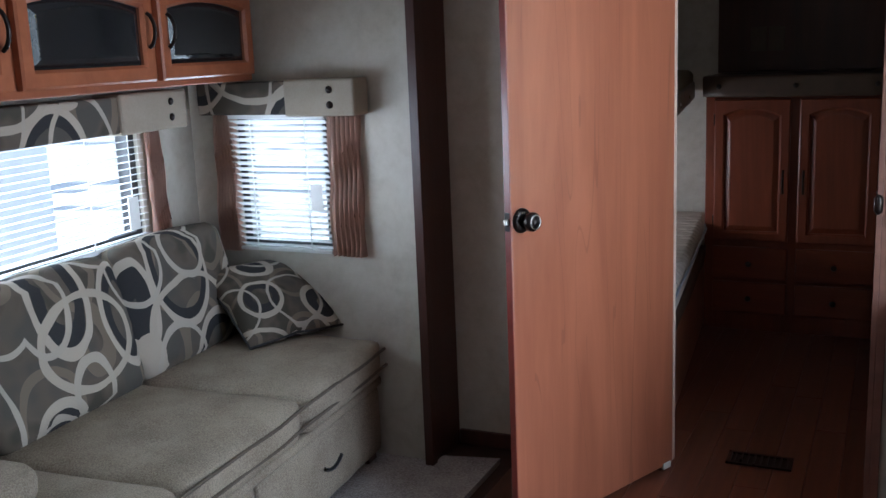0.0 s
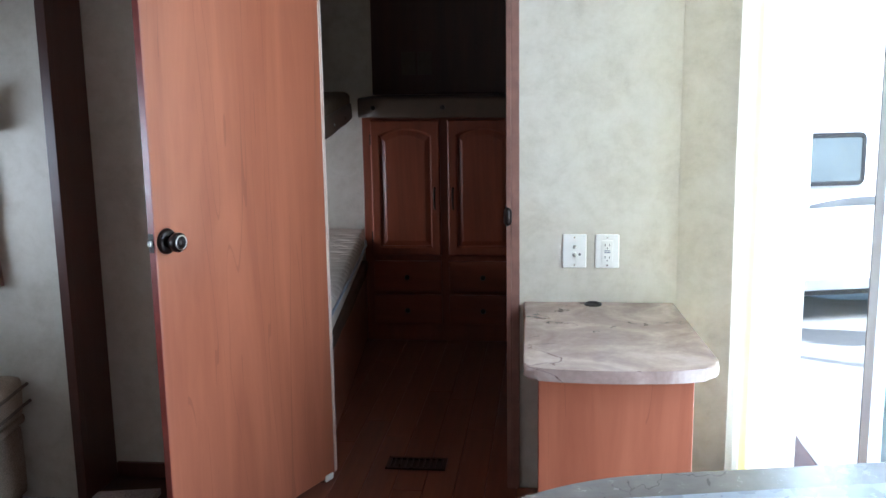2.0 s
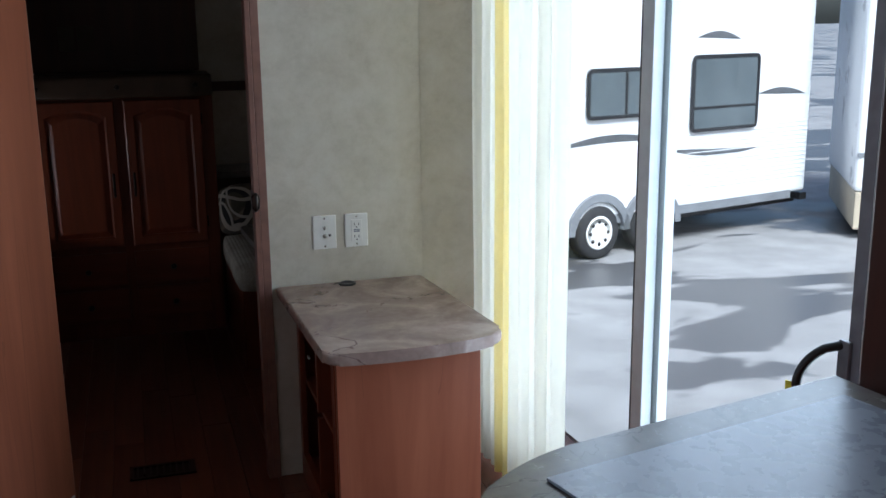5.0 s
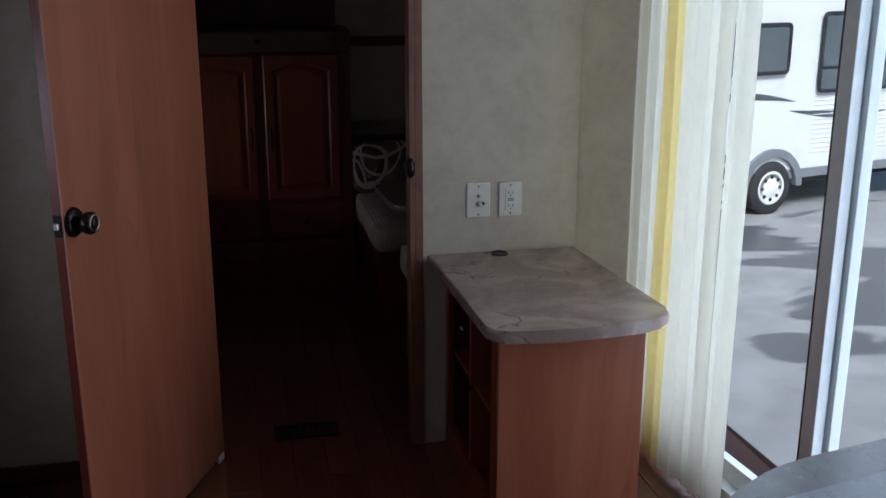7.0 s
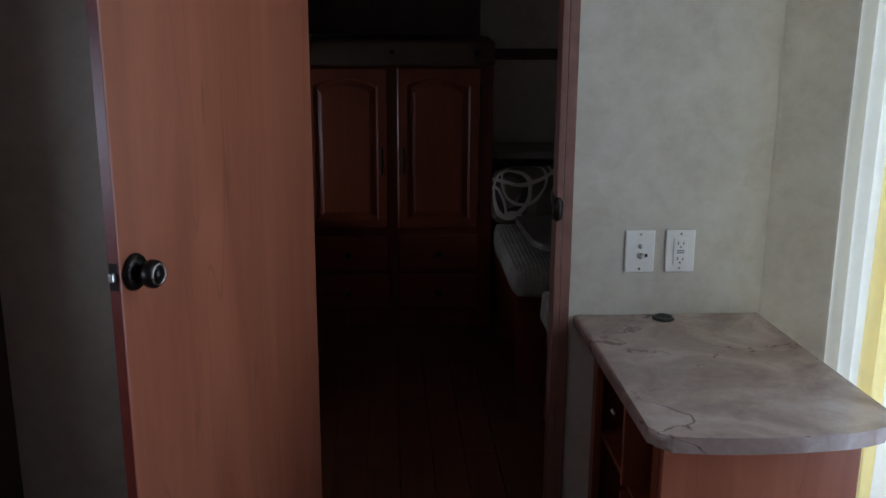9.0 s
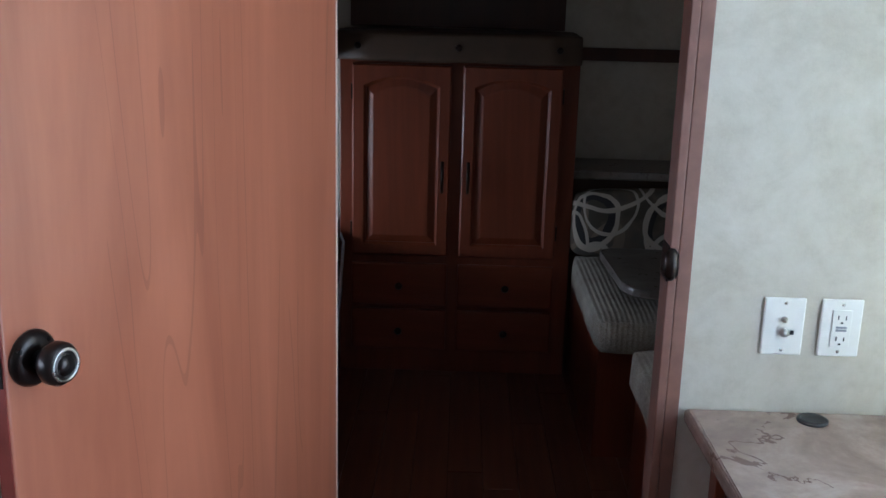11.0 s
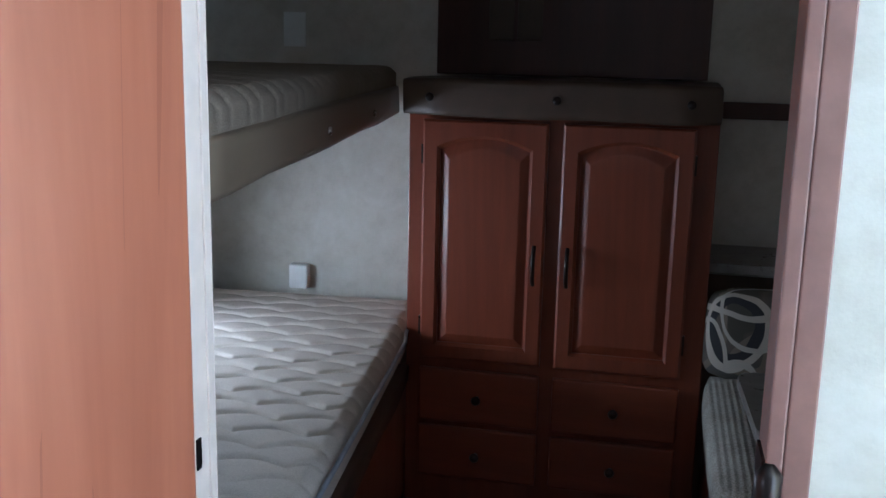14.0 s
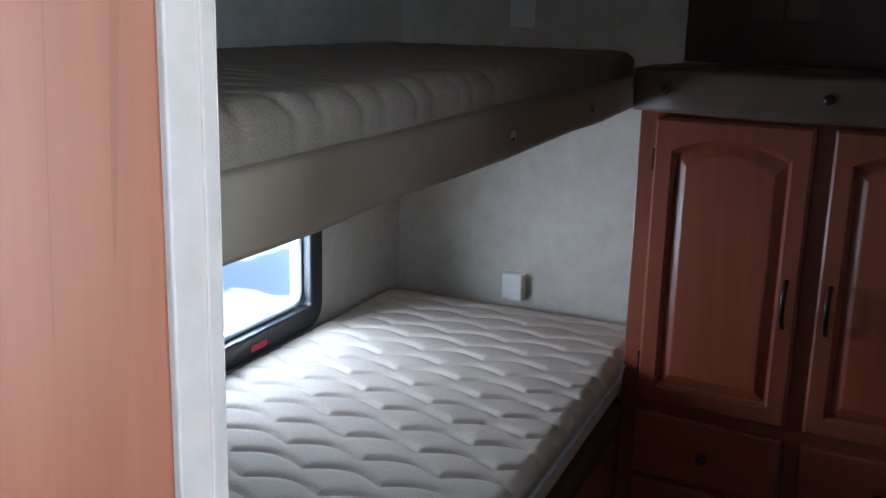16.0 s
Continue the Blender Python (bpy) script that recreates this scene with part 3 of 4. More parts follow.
def build_valance(m, w, h, d, label, plain_ends=(0.0, 0.35)):
    """A padded box valance: swirl fabric with plain end wraps and dark buttons; origin at lower middle, front towards -y."""
    v = thing("valance", m, label, "valance", "box valances")
    boxes("board", [((-w / 2 + 0.004, -d + 0.004, 0.004), (w / 2 - 0.004, 0, h - 0.004))], M_SWIRL, v, 0.006)
    a = w * plain_ends[0]
    b = w * plain_ends[1]
    for x0, x1 in ((-w / 2 - 0.002, -w / 2 + a), (w / 2 - b, w / 2 + 0.002)):
        if x1 - x0 < 0.01:
            continue
        tagged(box("end_wrap", (x0, -d - 0.004, -0.002), (x1, 0.0, h + 0.002), M_BUNKLT, v, 0.008), "plain beige fabric wrap")
    for z in (h * 0.3, h * 0.72):
        tagged(lathe("button", [(0.012, 0), (0.012, -0.004), (0.007, -0.008), (0.001, -0.009)], M_BRONZE, v, "y", (w / 2 - 0.085, -d - 0.003, z), 12), "dark bronze button")
    return v


M_BUNKLT = cloth("beige_wrap", (0.3, 0.255, 0.195), (0.38, 0.33, 0.26), 400, 0.9)
we, he = EW[1] - EW[0], EW[3] - EW[2]
build_window("window_1", END @ pose((EW[0] + EW[1]) / 2, 0, EW[2]), we, he, 0.06, True, "small slide-out end window")
build_blind("window_blind", END @ pose((EW[0] + EW[1]) / 2 + 0.003, -0.022, EW[2] - 0.005), we + 0.01, he - 0.03, 0.0195, -32, "white slat blind lowered with slats half open")
build_curtain(END @ pose(EW[0] - 0.03, -0.012, 0.69), 0.085, 0.47, "rose-beige pleated curtain beside the small window")
build_curtain(END @ pose(EW[1] + 0.068, -0.012, 0.69), 0.115, 0.47, "rose-beige pleated curtain beside the small window")
build_valance(END @ pose(-0.475, -0.002, 1.148), 0.60, 0.112, 0.09, "box valance with swirl fabric and plain beige ends", (0.0, 0.42))
tg = thing("price_tag", END @ pose(EW[1] - 0.03, -0.045, 0.84), "small paper tag hanging on the blind", "tag")
box("card", (-0.022, -0.001, 0), (0.022, 0.001, 0.085), M_WHITE, tg, 0)
wb = BW[1] - BW[0]
OC = SL @ pose(-0.852, 0, 0, 0, 0, 90)
build_window("window_2", OC @ pose((BW[0] + BW[1]) / 2, 0, BW[2]), wb, BW[3] - BW[2], 0.06, True, "wide slide-out window with a dark frame")
build_blind("window_blind", OC @ pose((BW[0] + BW[1]) / 2, -0.018, BW[2] + 0.005), wb - 0.03, 0.38, 0.021, -4, "white slat blind with slats open over the wide window")
build_curtain(OC @ pose(BW[1] + 0.05, -0.012, 0.74), 0.075, 0.42, "rose-beige pleated curtain beside the wide window")
build_valance(OC @ pose(-0.83, -0.002, 1.128), 1.4, 0.115, 0.1, "long box valance with swirl fabric and plain beige ends", (0.0, 0.235))
tg = thing("window_tag", OC @ pose(BW[1] - 0.10, -0.04, 0.83), "white plastic blind cord tag", "tag")
prism("tag_body", rounded([(-0.024, -0.002), (0.024, -0.002), (0.024, 0.002), (-0.024, 0.002)], [0] * 4), 0, 0.1, M_WHITE, tg)
tube("cord", [(0, 0, 0.1), (0.002, 0, 0.3)], 0.0015, M_WHITE, tg)


# ---- overhead cabinet above the sofa ----
def build_overhead():
    c = thing("overhead_cabinet", SL @ pose(-0.57, -0.005, 1.262, 0, 0, 90), "cherry overhead cabinet with arched smoked-glass doors", "cabinet")
    W = 1.7
    box("body", (-W, 0.002, 0), (0, 0.275, 0.33), M_OAK, c, 0.004)
    for a, b in ((-0.505, -0.02), (-1.035, -0.535), (-1.56, -1.06)):
        d = arched_door("door", b - a, 0.262, (M_OAK, M_SMOKE), c, ((a + b) / 2, -0.001, 0.02), 0.045, 0.022, 0.022)
        xh = a + 0.03 - (a + b) / 2 if a == -0.505 else b - 0.03 - (a + b) / 2
        pull_handle(d, xh, 0.135, 0.09, -0.022)
    return c


build_overhead()


# ---- the open cherry door ----
def build_door():
    d = thing("door", pose(HINGE[0], HINGE[1], 0.012, 0, 0, -113), "flush cherry wood door standing open with a bronze knob", "door")
    W = 0.719
    box("leaf", (0.004, -0.022, 0), (W, 0, 1.86), M_CHERRY, d, 0.003)
    tagged(box("edge_band", (W, -0.021, 0.001), (W + 0.0015, -0.001, 1.859), M_REDEDGE, d, 0), "dark red edge band")
    zc = 0.885
    for sgn, y0 in ((1, 0.0),):
        k = new("knob_set")
        k.parent, k.location = d, (W - 0.038, y0, zc)
        lathe("rose", [(0.033, 0), (0.033, sgn * 0.004), (0.028, sgn * 0.010), (0.013, sgn * 0.012)], M_BRONZE, k, "y")
        lathe("knob", [(0.012, sgn * 0.01), (0.012, sgn * 0.022), (0.02, sgn * 0.026), (0.025, sgn * 0.034), (0.025, sgn * 0.044), (0.021, sgn * 0.05)], M_BRONZE, k, "y")
        tagged(lathe("knob_ring", [(0.02, sgn * 0.0498), (0.02, sgn * 0.0515), (0.0165, sgn * 0.0515), (0.0165, sgn * 0.0498)], M_STEEL, k, "y"), "worn copper ring")
        lathe("turn_button", [(0.012, sgn * 0.05), (0.012, sgn * 0.052), (0.001, sgn * 0.053)], M_BRONZE, k, "y")
    lt = box("latch", (W + 0.001, -0.017, zc - 0.008), (W + 0.012, -0.006, zc + 0.008), M_STEEL, d, 0.003)
    box("latch_plate", (W + 0.001, -0.02, zc - 0.024), (W + 0.0025, -0.003, zc + 0.024), M_BRONZE, d, 0)
    tagged(box("bottom_bumper", (0.02, 0.001, -0.009), (0.06, 0.006, 0.012), M_WHITE, d), "small white bumper")


M_REDEDGE = plain("red_edge_band", (0.2, 0.03, 0.018), 0.35)
build_door()


# ---- desk-height cabinet with marbled top ----
def build_counter():
    c = thing("cabinet", pose(0.1, 0, 0), "cherry cabinet with a marbled laminate top and open cubbies", "cabinet")
    outline = [(0.0, -0.003), (0.452, -0.003), (0.492, -0.635), (0.40, -0.675), (0.25, -0.69), (0.11, -0.685), (0.02, -0.668)]
    top = rounded(outline, [0, 0, 0.045, 0.045, 0.06, 0.05, 0.035])
    prism("countertop", top, 0.578, 0.61, M_COUNTER, c, 0.01, 3)
    x0, x1, yf, yb, zt = 0.055, 0.43, -0.615, -0.006, 0.5775
    tagged(box("front_panel", (x0, yf, 0.0), (x1, yf + 0.016, zt), M_CHERRY, c), "cherry end panel")
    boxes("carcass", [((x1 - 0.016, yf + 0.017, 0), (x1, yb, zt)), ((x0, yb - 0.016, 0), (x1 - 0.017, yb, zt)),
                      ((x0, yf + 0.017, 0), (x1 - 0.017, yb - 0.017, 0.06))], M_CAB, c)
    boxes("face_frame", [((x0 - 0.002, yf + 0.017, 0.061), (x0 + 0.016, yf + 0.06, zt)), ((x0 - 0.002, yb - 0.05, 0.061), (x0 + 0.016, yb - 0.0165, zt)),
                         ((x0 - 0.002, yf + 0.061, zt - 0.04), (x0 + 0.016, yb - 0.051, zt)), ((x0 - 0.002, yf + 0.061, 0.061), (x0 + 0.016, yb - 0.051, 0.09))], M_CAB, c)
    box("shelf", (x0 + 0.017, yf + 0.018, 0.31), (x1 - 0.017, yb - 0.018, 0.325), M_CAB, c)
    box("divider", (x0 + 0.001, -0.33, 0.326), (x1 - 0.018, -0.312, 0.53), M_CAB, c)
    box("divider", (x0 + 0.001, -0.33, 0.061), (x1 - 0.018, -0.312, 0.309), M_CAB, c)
    lathe("grommet", [(0.026, 0), (0.026, 0.004), (0.022, 0.006), (0.019, 0.003), (0.018, 0.0015), (0.001, 0.0012)], M_BLACK, c, "z", (0.208, -0.045, 0.61), 24)
    # short steel pin across the upper cubby's mouth
    lathe("steel_pin", [(0.004, 0), (0.004, 0.02), (0.001, 0.022)], M_STEEL, c, "y", (x0 - 0.004, -0.25, 0.46), 10)


build_counter()


def build_plate(name, x, label, kind):
    p = thing(name, pose(x, -0.0005, 0.765), label, "wall plate", "wall plates over the cabinet")
    w, h = 0.0355, 0.0515
    box("plate", (-w, -0.006, -h), (w, 0, h), M_WHITE, p, 0.003)
    if kind == "outlet":
        box("insert", (-0.0165, -0.0085, -0.033), (0.0165, -0.0055, 0.033), M_WHITE, p, 0.001)
        marks = []
        for zc in (-0.019, 0.019):
            marks += [((-0.0075, -0.0092, zc - 0.003), (-0.0055, -0.0084, zc + 0.005)), ((0.0055, -0.0092, zc - 0.003), (0.0075, -0.0084, zc + 0.004)),
                      ((-0.002, -0.0092, zc - 0.010), (0.002, -0.0084, zc - 0.007))]
        for lo, hi in marks:
            box("slot", lo, hi, M_BLACK, p, 0)
        boxes("test_buttons", [((-0.009, -0.0105, -0.0045), (0.009, -0.0086, -0.0005)), ((-0.009, -0.0105, 0.0008), (0.009, -0.0086, 0.0045))], M_GREYALU, p, 0.0005)
    else:
        lathe("coax_jack", [(0.0055, -0.006), (0.0055, -0.011), (0.003, -0.016), (0.0006, -0.018)], M_STEEL, p, "y", (0, 0, 0.013), 12)
        lathe("coax_jack", [(0.0075, -0.006), (0.0075, -0.011), (0.004, -0.017), (0.0006, -0.018)], M_STEEL, p, "y", (0.001, 0, -0.010), 12)
        box("small_switch", (0.012, -0.009, -0.013), (0.018, -0.0058, -0.006), M_BLACK, p, 0.0005)
    for z in (-0.042, 0.042):
        lathe("screw", [(0.003, -0.0058), (0.003, -0.0068), (0.001, -0.0072)], M_STEEL, p, "y", (0, 0, z), 8)


build_plate("coax_plate", 0.253, "white wall plate with two aerial jacks", "coax")
build_plate("power_outlet", 0.350, "white duplex power outlet with test buttons", "outlet")


# ---- patio door: drapes, panels, handle ----
def build_drapes():
    d = thing("vertical_drapes", RW @ pose(-0.03, -0.02, 0.015), "white and pale yellow vertical drapes drawn aside", "drapes")
    random.seed(5)
    y = 0.0
    for i in range(11):
        w = random.uniform(0.045, 0.065)
        a = random.uniform(-0.012, 0.012)
        mat = M_YELLOW if i in (3, 4) else M_DRAPE
        bm = bmesh.new()
        n = 8
        g = []
        for j in range(n + 1):
            u = j / n
            g.append([bm.verts.new((-0.028 * math.sin(math.pi * u) + a + 0.002 * math.sin(z * 4 + i), -y - u * w, z)) for z in (0, 0.5, 1.0, 1.5, 1.94)])
        for p, q in zip(g, g[1:]):
            for k in range(4):
                bm.faces.new((p[k], p[k + 1], q[k + 1], q[k]))
        bmesh.ops.solidify(bm, geom=bm.faces[:], thickness=0.003)
        finish("drape_fold", bm, mat, d, True)
        y += w * 0.93
    box("head_track", (-0.05, -1.5, 1.93), (0.03, 0.0, 1.975), M_WHITE, d)


build_drapes()


def glazed_panel(name, m, ya, yb, label, stile=0.045):
    p = tagged(new(name), label, kind="structure")
    p.matrix_world = m
    h = 1.92
    boxes("frame", [((0, ya - stile, 0.03), (0.03, ya, h)), ((0, yb, 0.03), (0.03, yb + stile, h)),
                    ((0.001, yb + stile, 0.03), (0.029, ya - stile, 0.09)), ((0.001, yb + stile, h - 0.05), (0.029, ya - stile, h))], M_ALU, p)
    g = box("pane", (0.012, yb + stile, 0.09), (0.016, ya - stile, h - 0.05), M_GLASS, p, 0)
    g.visible_shadow = False
    return p


glazed_panel("door_1", RW @ pose(0.065, 0, 0), -0.03, -0.86, "fixed white-framed patio door panel")
pd = glazed_panel("door_2", RW @ pose(0.03, 0, 0), -0.80, -1.53, "sliding white-framed patio door panel")
box("seal", (0.002, -0.7995, 0.03), (0.028, -0.792, 1.92), M_BLACK, pd, 0)
tagged(box("lock_stile", (-0.004, -1.53, 0.03), (0.0, -1.485, 1.92), M_GREYALU, pd, 0), "grey aluminium lock stile")
piece(box("door_sill", (0.03, -1.55, -0.01), (0.12, -0.03, 0.03), M_ALU), "white aluminium patio door track", RW)
piece(boxes("trim_patio_post", [((-0.03, -1.65, 0), (0.035, -1.56, 1.95))], M_TRIM, bev=0.01), "dark red-brown post beside the patio door", RW)
hd = thing("door_handle", RW @ pose(0.024, -1.475, 0.71), "dark bow handle on the patio door", "handle")
arc = [(-0.052 * math.sin(math.pi * i / 16) ** 0.55, 0.0 + 0.055 * math.sin(math.pi * i / 16) ** 0.55, -0.085 + 0.17 * i / 16) for i in range(17)]
tube("bow", arc, 0.009, M_BLACK, hd)
box("back_plate", (-0.006, -0.02, -0.095), (0.004, 0.008, 0.095), M_GREYALU, hd, 0.003)
yt = thing("yellow_tag", RW @ pose(0.07, -1.34, 0.635, 0, 0, 20), "yellow warning tag beside the patio door handle", "tag")
prism("card", [(-0.002, -0.04), (0.0, -0.04), (0.0, 0.04), (-0.002, 0.04)], -0.03, 0.03, M_TAGY, yt)


# ---- worktop in front of the patio door ----
def build_worktop():
    t = thing("kitchen_counter", pose(0, 0, 0), "kitchen counter with a dark speckled laminate top", "counter")
    out = rounded([(0.10, -2.35), (0.10, -1.77), (0.24, -1.665), (0.86, -1.53), (0.95, -2.35)], [0, 0.07, 0.08, 0, 0])
    prism("worktop", out, 0.735, 0.77, M_TABLE, t, 0.008, 3)
    box("base", (0.18, -2.3, 0.0), (0.84, -1.74, 0.7345), M_CAB, t, 0.004)
    s = thing("counter_sheet", pose(0.52, -1.86, 0.771, 0, 0, 12), "blue-grey protective sheet lying on the counter", "sheet")
    prism("sheet", [(-0.27, -0.26), (0.32, -0.26), (0.32, 0.17), (-0.27, 0.17)], 0.0, 0.004, M_SHEET, s)
    boxes("print_lines", [((0.05 + 0.004 * i, -0.1 - 0.016 * i, 0.0042), (0.26, -0.096 - 0.016 * i, 0.0048)) for i in range(5)], M_RVGREY, s, 0)


build_worktop()


def build_kitchen_overhead():
    k = thing("kitchen_cabinet", RW @ pose(0, -1.7, 0), "dark cherry kitchen overhead cabinet with a rounded corner", "cabinet")
    pts = rounded([(-0.02, 0.0), (-0.2, 0.0), (-0.2, -0.9), (-0.02, -0.9)], [0, 0.06, 0, 0])
    prism("body", pts, 1.32, 1.98, M_TRIM, k, 0.02, 3)


build_kitchen_overhead()
# no hole here: a thin slab whose dark colour gives the register's inner shade
piece(prism("floor_vent_pit", [(-0.36, 0.11), (-0.165, 0.11), (-0.165, 0.2), (-0.36, 0.2)], -0.002, 0.001, M_DARK), "thin slab painted dark as the shade inside the floor register")
vt = thing("floor_vent", pose(-0.262, 0.155, 0.001), "dark metal floor register", "vent")
boxes("louvres", [((-0.1, -0.048, 0), (0.1, -0.036, 0.006)), ((-0.1, 0.036, 0), (0.1, 0.048, 0.006)), ((-0.1, -0.036, 0), (-0.088, 0.036, 0.006)), ((0.088, -0.036, 0), (0.1, 0.036, 0.006))]
      + [((-0.08 + i * 0.02, -0.036, 0), (-0.074 + i * 0.02, 0.036, 0.005)) for i in range(9)], M_BRONZE, vt, 0)


# ---- wardrobe ----
def build_wardrobe():
    w = thing("wardrobe", pose(-0.32, 1.65, 0), "cherry wardrobe with two arched panel doors over four drawers", "wardrobe")
    W, D = 0.385, 0.31
    box("body", (-W, 0.0, 0.0), (W + 0.012, D, 1.075), M_CAB, w, 0.003)
    tagged(cushion("top_band", (-W - 0.015, -0.03, 1.068), (W + 0.015, D, 1.168), M_VINYL, w, 0.012, 0.0, 6), "padded brown vinyl band")
    for x in (-W + 0.06, 0.0, W - 0.06):
        lathe("button", [(0.011, 0), (0.011, -0.004), (0.006, -0.008), (0.001, -0.009)], M_BRONZE, w, "y", (x, -0.031, 1.12), 12)
    for sg in (-1, 1):
        d = arched_door("door", 0.325, 0.64, (M_CAB, M_CAB), w, (sg * 0.181, -0.001, 0.422), 0.046, 0.03, 0.02)
        pull_handle(d, -sg * 0.138, 0.275, 0.1, -0.022)
        for z in (0.09, 0.55):
            box("hinge", (sg * 0.163 - 0.004, -0.016, z - 0.025), (sg * 0.163 + 0.004, -0.002, z + 0.025), M_BRONZE, d, 0.001)
        for z0, z1 in ((0.245, 0.395), (0.085, 0.23)):
            dr = new("drawer")
            dr.parent, dr.location = w, (sg * 0.181, -0.001, z0)
            box("drawer_front", (-0.163, -0.018, 0), (0.163, 0, z1 - z0), M_CABX2, dr, 0.006, 3)
            knob(dr, 0, -0.018, (z1 - z0) / 2)
    return w


M_CABX2 = wood("cherry_drawer", (0.125, 0.028, 0.012), (0.24, 0.058, 0.025), 0.36, "x")
build_wardrobe()
pn = thing("dark_wall_panel", pose(-0.32, 1.955, 1.169), "dark brown gloss panel above the wardrobe", "panel")
box("panel", (-0.385, 0, 0), (0.37, 0.014, 0.85), M_TRIM, pn)
for x in (-0.2, -0.12):
    wp = thing("wall_plate", pose(-0.32 + x, 1.9535, 1.32), "brown plastic wall plate on the dark panel", "wall plate", "plates on the dark panel")
    box("plate", (-0.035, -0.006, -0.055), (0.035, 0, 0.055), M_VINYL, wp, 0.003)


# ---- bunks ----
def quilt_top(name, poly, z, mat, parent, p=0.072, L=0.15, amp=0.012, n=(130, 300)):
    """A quilted mattress top over the quadrilateral poly, with wavy stitch lines sunk in."""
    a, b, c, d = [Vector(q) for q in poly]
    bm = bmesh.new()
    g = []
    for j in range(n[1] + 1):
        row = []
        for i in range(n[0] + 1):
            u, v = i / n[0], j / n[1]
            q = (a * (1 - u) + b * u) * (1 - v) + (d * (1 - u) + c * u) * v
            best = 1
            k0 = math.floor(q.y / p)
            for k in range(k0 - 1, k0 + 3):
                yk = k * p + 0.4 * p * (abs(math.sin(math.pi * q.x / L + k * math.pi / 2)) - 0.5)
                best = min(best, abs(q.y - yk))
            h = amp * (1 - math.exp(-best / 0.006))
            rim = min(u * (b - a).length, (1 - u) * (b - a).length, v * (d - a).length, (1 - v) * (d - a).length)
            h -= 0.022 * max(0, 1 - rim / 0.03) ** 2
            row.append(bm.verts.new((q.x, q.y, z + h)))
        g.append(row)
    for j in range(n[1]):
        for i in range(n[0]):
            bm.faces.new((g[j][i], g[j][i + 1], g[j + 1][i + 1], g[j + 1][i]))
    rim = g[0] + [r[-1] for r in g[1:]] + g[-1][-2::-1] + [r[0] for r in g[-2:0:-1]]
    lo = [bm.verts.new((v.co.x, v.co.y, z - 0.075)) for v in rim]
    m = len(rim)
    for i in range(m):
        bm.faces.new((rim[i], lo[i], lo[(i + 1) % m], rim[(i + 1) % m]))
    return finish(name, bm, mat, parent, True)


def build_lower_bunk():
    b = thing("lower_bunk", BD, "lower bunk bed with a quilted beige mattress on a wood base", "bunk bed")
    poly = rounded([(0.0, 0.0), (0.0, -1.5), (-0.75, -1.5), (-0.75, 0.0)], [0.0, 0, 0, 0])
    box("base", (-0.77, -1.5, 0.0), (-0.02, 0.19, 0.33), M_CHERRY, b, 0.004)
    cushion("base_rail", (-0.77, -1.5, 0.332), (0.0, -0.0, 0.40), M_VINYL, b, 0.02, 0, 6)
    q = quilt_top("mattress", [(-0.77, -1.48), (0.0, -1.48), (-0.025, 0.27), (-0.77, 0.30)], 0.495, M_MATT, b)
    tagged(q, "quilted beige mattress")
    tagged(tube("piping", [(0.002, -1.47, 0.485), (0.004, -0.8, 0.485), (0.0, -0.1, 0.485), (-0.012, -0.02, 0.487), (-0.024, 0.2, 0.487)], 0.005, M_PIPE, b), "grey-blue piping")


def build_upper_bunk():
    b = thing("upper_bunk", pose(-0.768, 1.65, 0, 0, 0, 7.1), "upper bunk with a brown vinyl front and quilted mattress", "bunk bed")
    cushion("platform", (-0.7, -1.53, 1.05), (0.0, 0.27, 1.136), M_BUNK, b, 0.01, 0, 8)
    tagged(quilt_top("mattress", [(-0.69, -1.52), (-0.008, -1.52), (-0.012, 0.26), (-0.69, 0.27)], 1.178, M_MATT_SHADE, b, n=(90, 220)), "quilted beige mattress with shade put into its darker colour")
    for y in (-0.2, -0.72):
        lathe("button", [(0.008, 0), (0.008, 0.004), (0.001, 0.006)], M_STEEL, b, "x", (0.001, y, 1.085), 12)


# the beige ticking again, its colour darkened to hold the upper bunk's shade
M_MATT_SHADE = cloth("shaded_ticking", (0.17, 0.13, 0.09), (0.25, 0.195, 0.14), 380, 0.9)
build_lower_bunk()
build_upper_bunk()
bo = thing("outlet_box", pose(-1.125, 1.969, 0.505), "white plastic outlet box on the back wall above the mattress", "outlet")
box("case", (-0.03, -0.035, 0), (0.03, 0, 0.075), M_WHITE, bo, 0.006, 3)
bp = thing("wall_plate", pose(-1.14, 1.9695, 1.235), "white wall plate above the upper bunk", "wall plate")
box("plate", (-0.035, -0.006, 0), (0.035, 0, 0.1), M_WHITE, bp, 0.003)
# bunk window
wn3 = tagged(new("window_3"), "bunk window with a rounded black frame", kind="structure")
wn3.matrix_world = BD @ pose(-0.785, 0, 0, 0, 0, 90)


def rounded_frame(name, x0, x1, z0, z1, r, t, y0, y1, mat, parent):
    def loop(ins):
        rr = max(r - ins, 0.005)
        return rounded([(x0 + ins, z0 + ins), (x1 - ins, z0 + ins), (x1 - ins, z1 - ins), (x0 + ins, z1 - ins)], [rr] * 4, 8)
    bm = bmesh.new()
    rings = [[bm.verts.new((x, y, z)) for x, z in loop(i)] for i, y in ((0, y1), (0, y0 + 0.004), (0.004, y0), (t - 0.004, y0), (t, y0 + 0.004), (t, y1))]
    for a, b in zip(rings, rings[1:] + rings[:1]):
        for i in range(len(a)):
            j = (i + 1) % len(a)
            bm.faces.new((a[i], a[j], b[j], b[i]))
    return finish(name, bm, mat, parent)


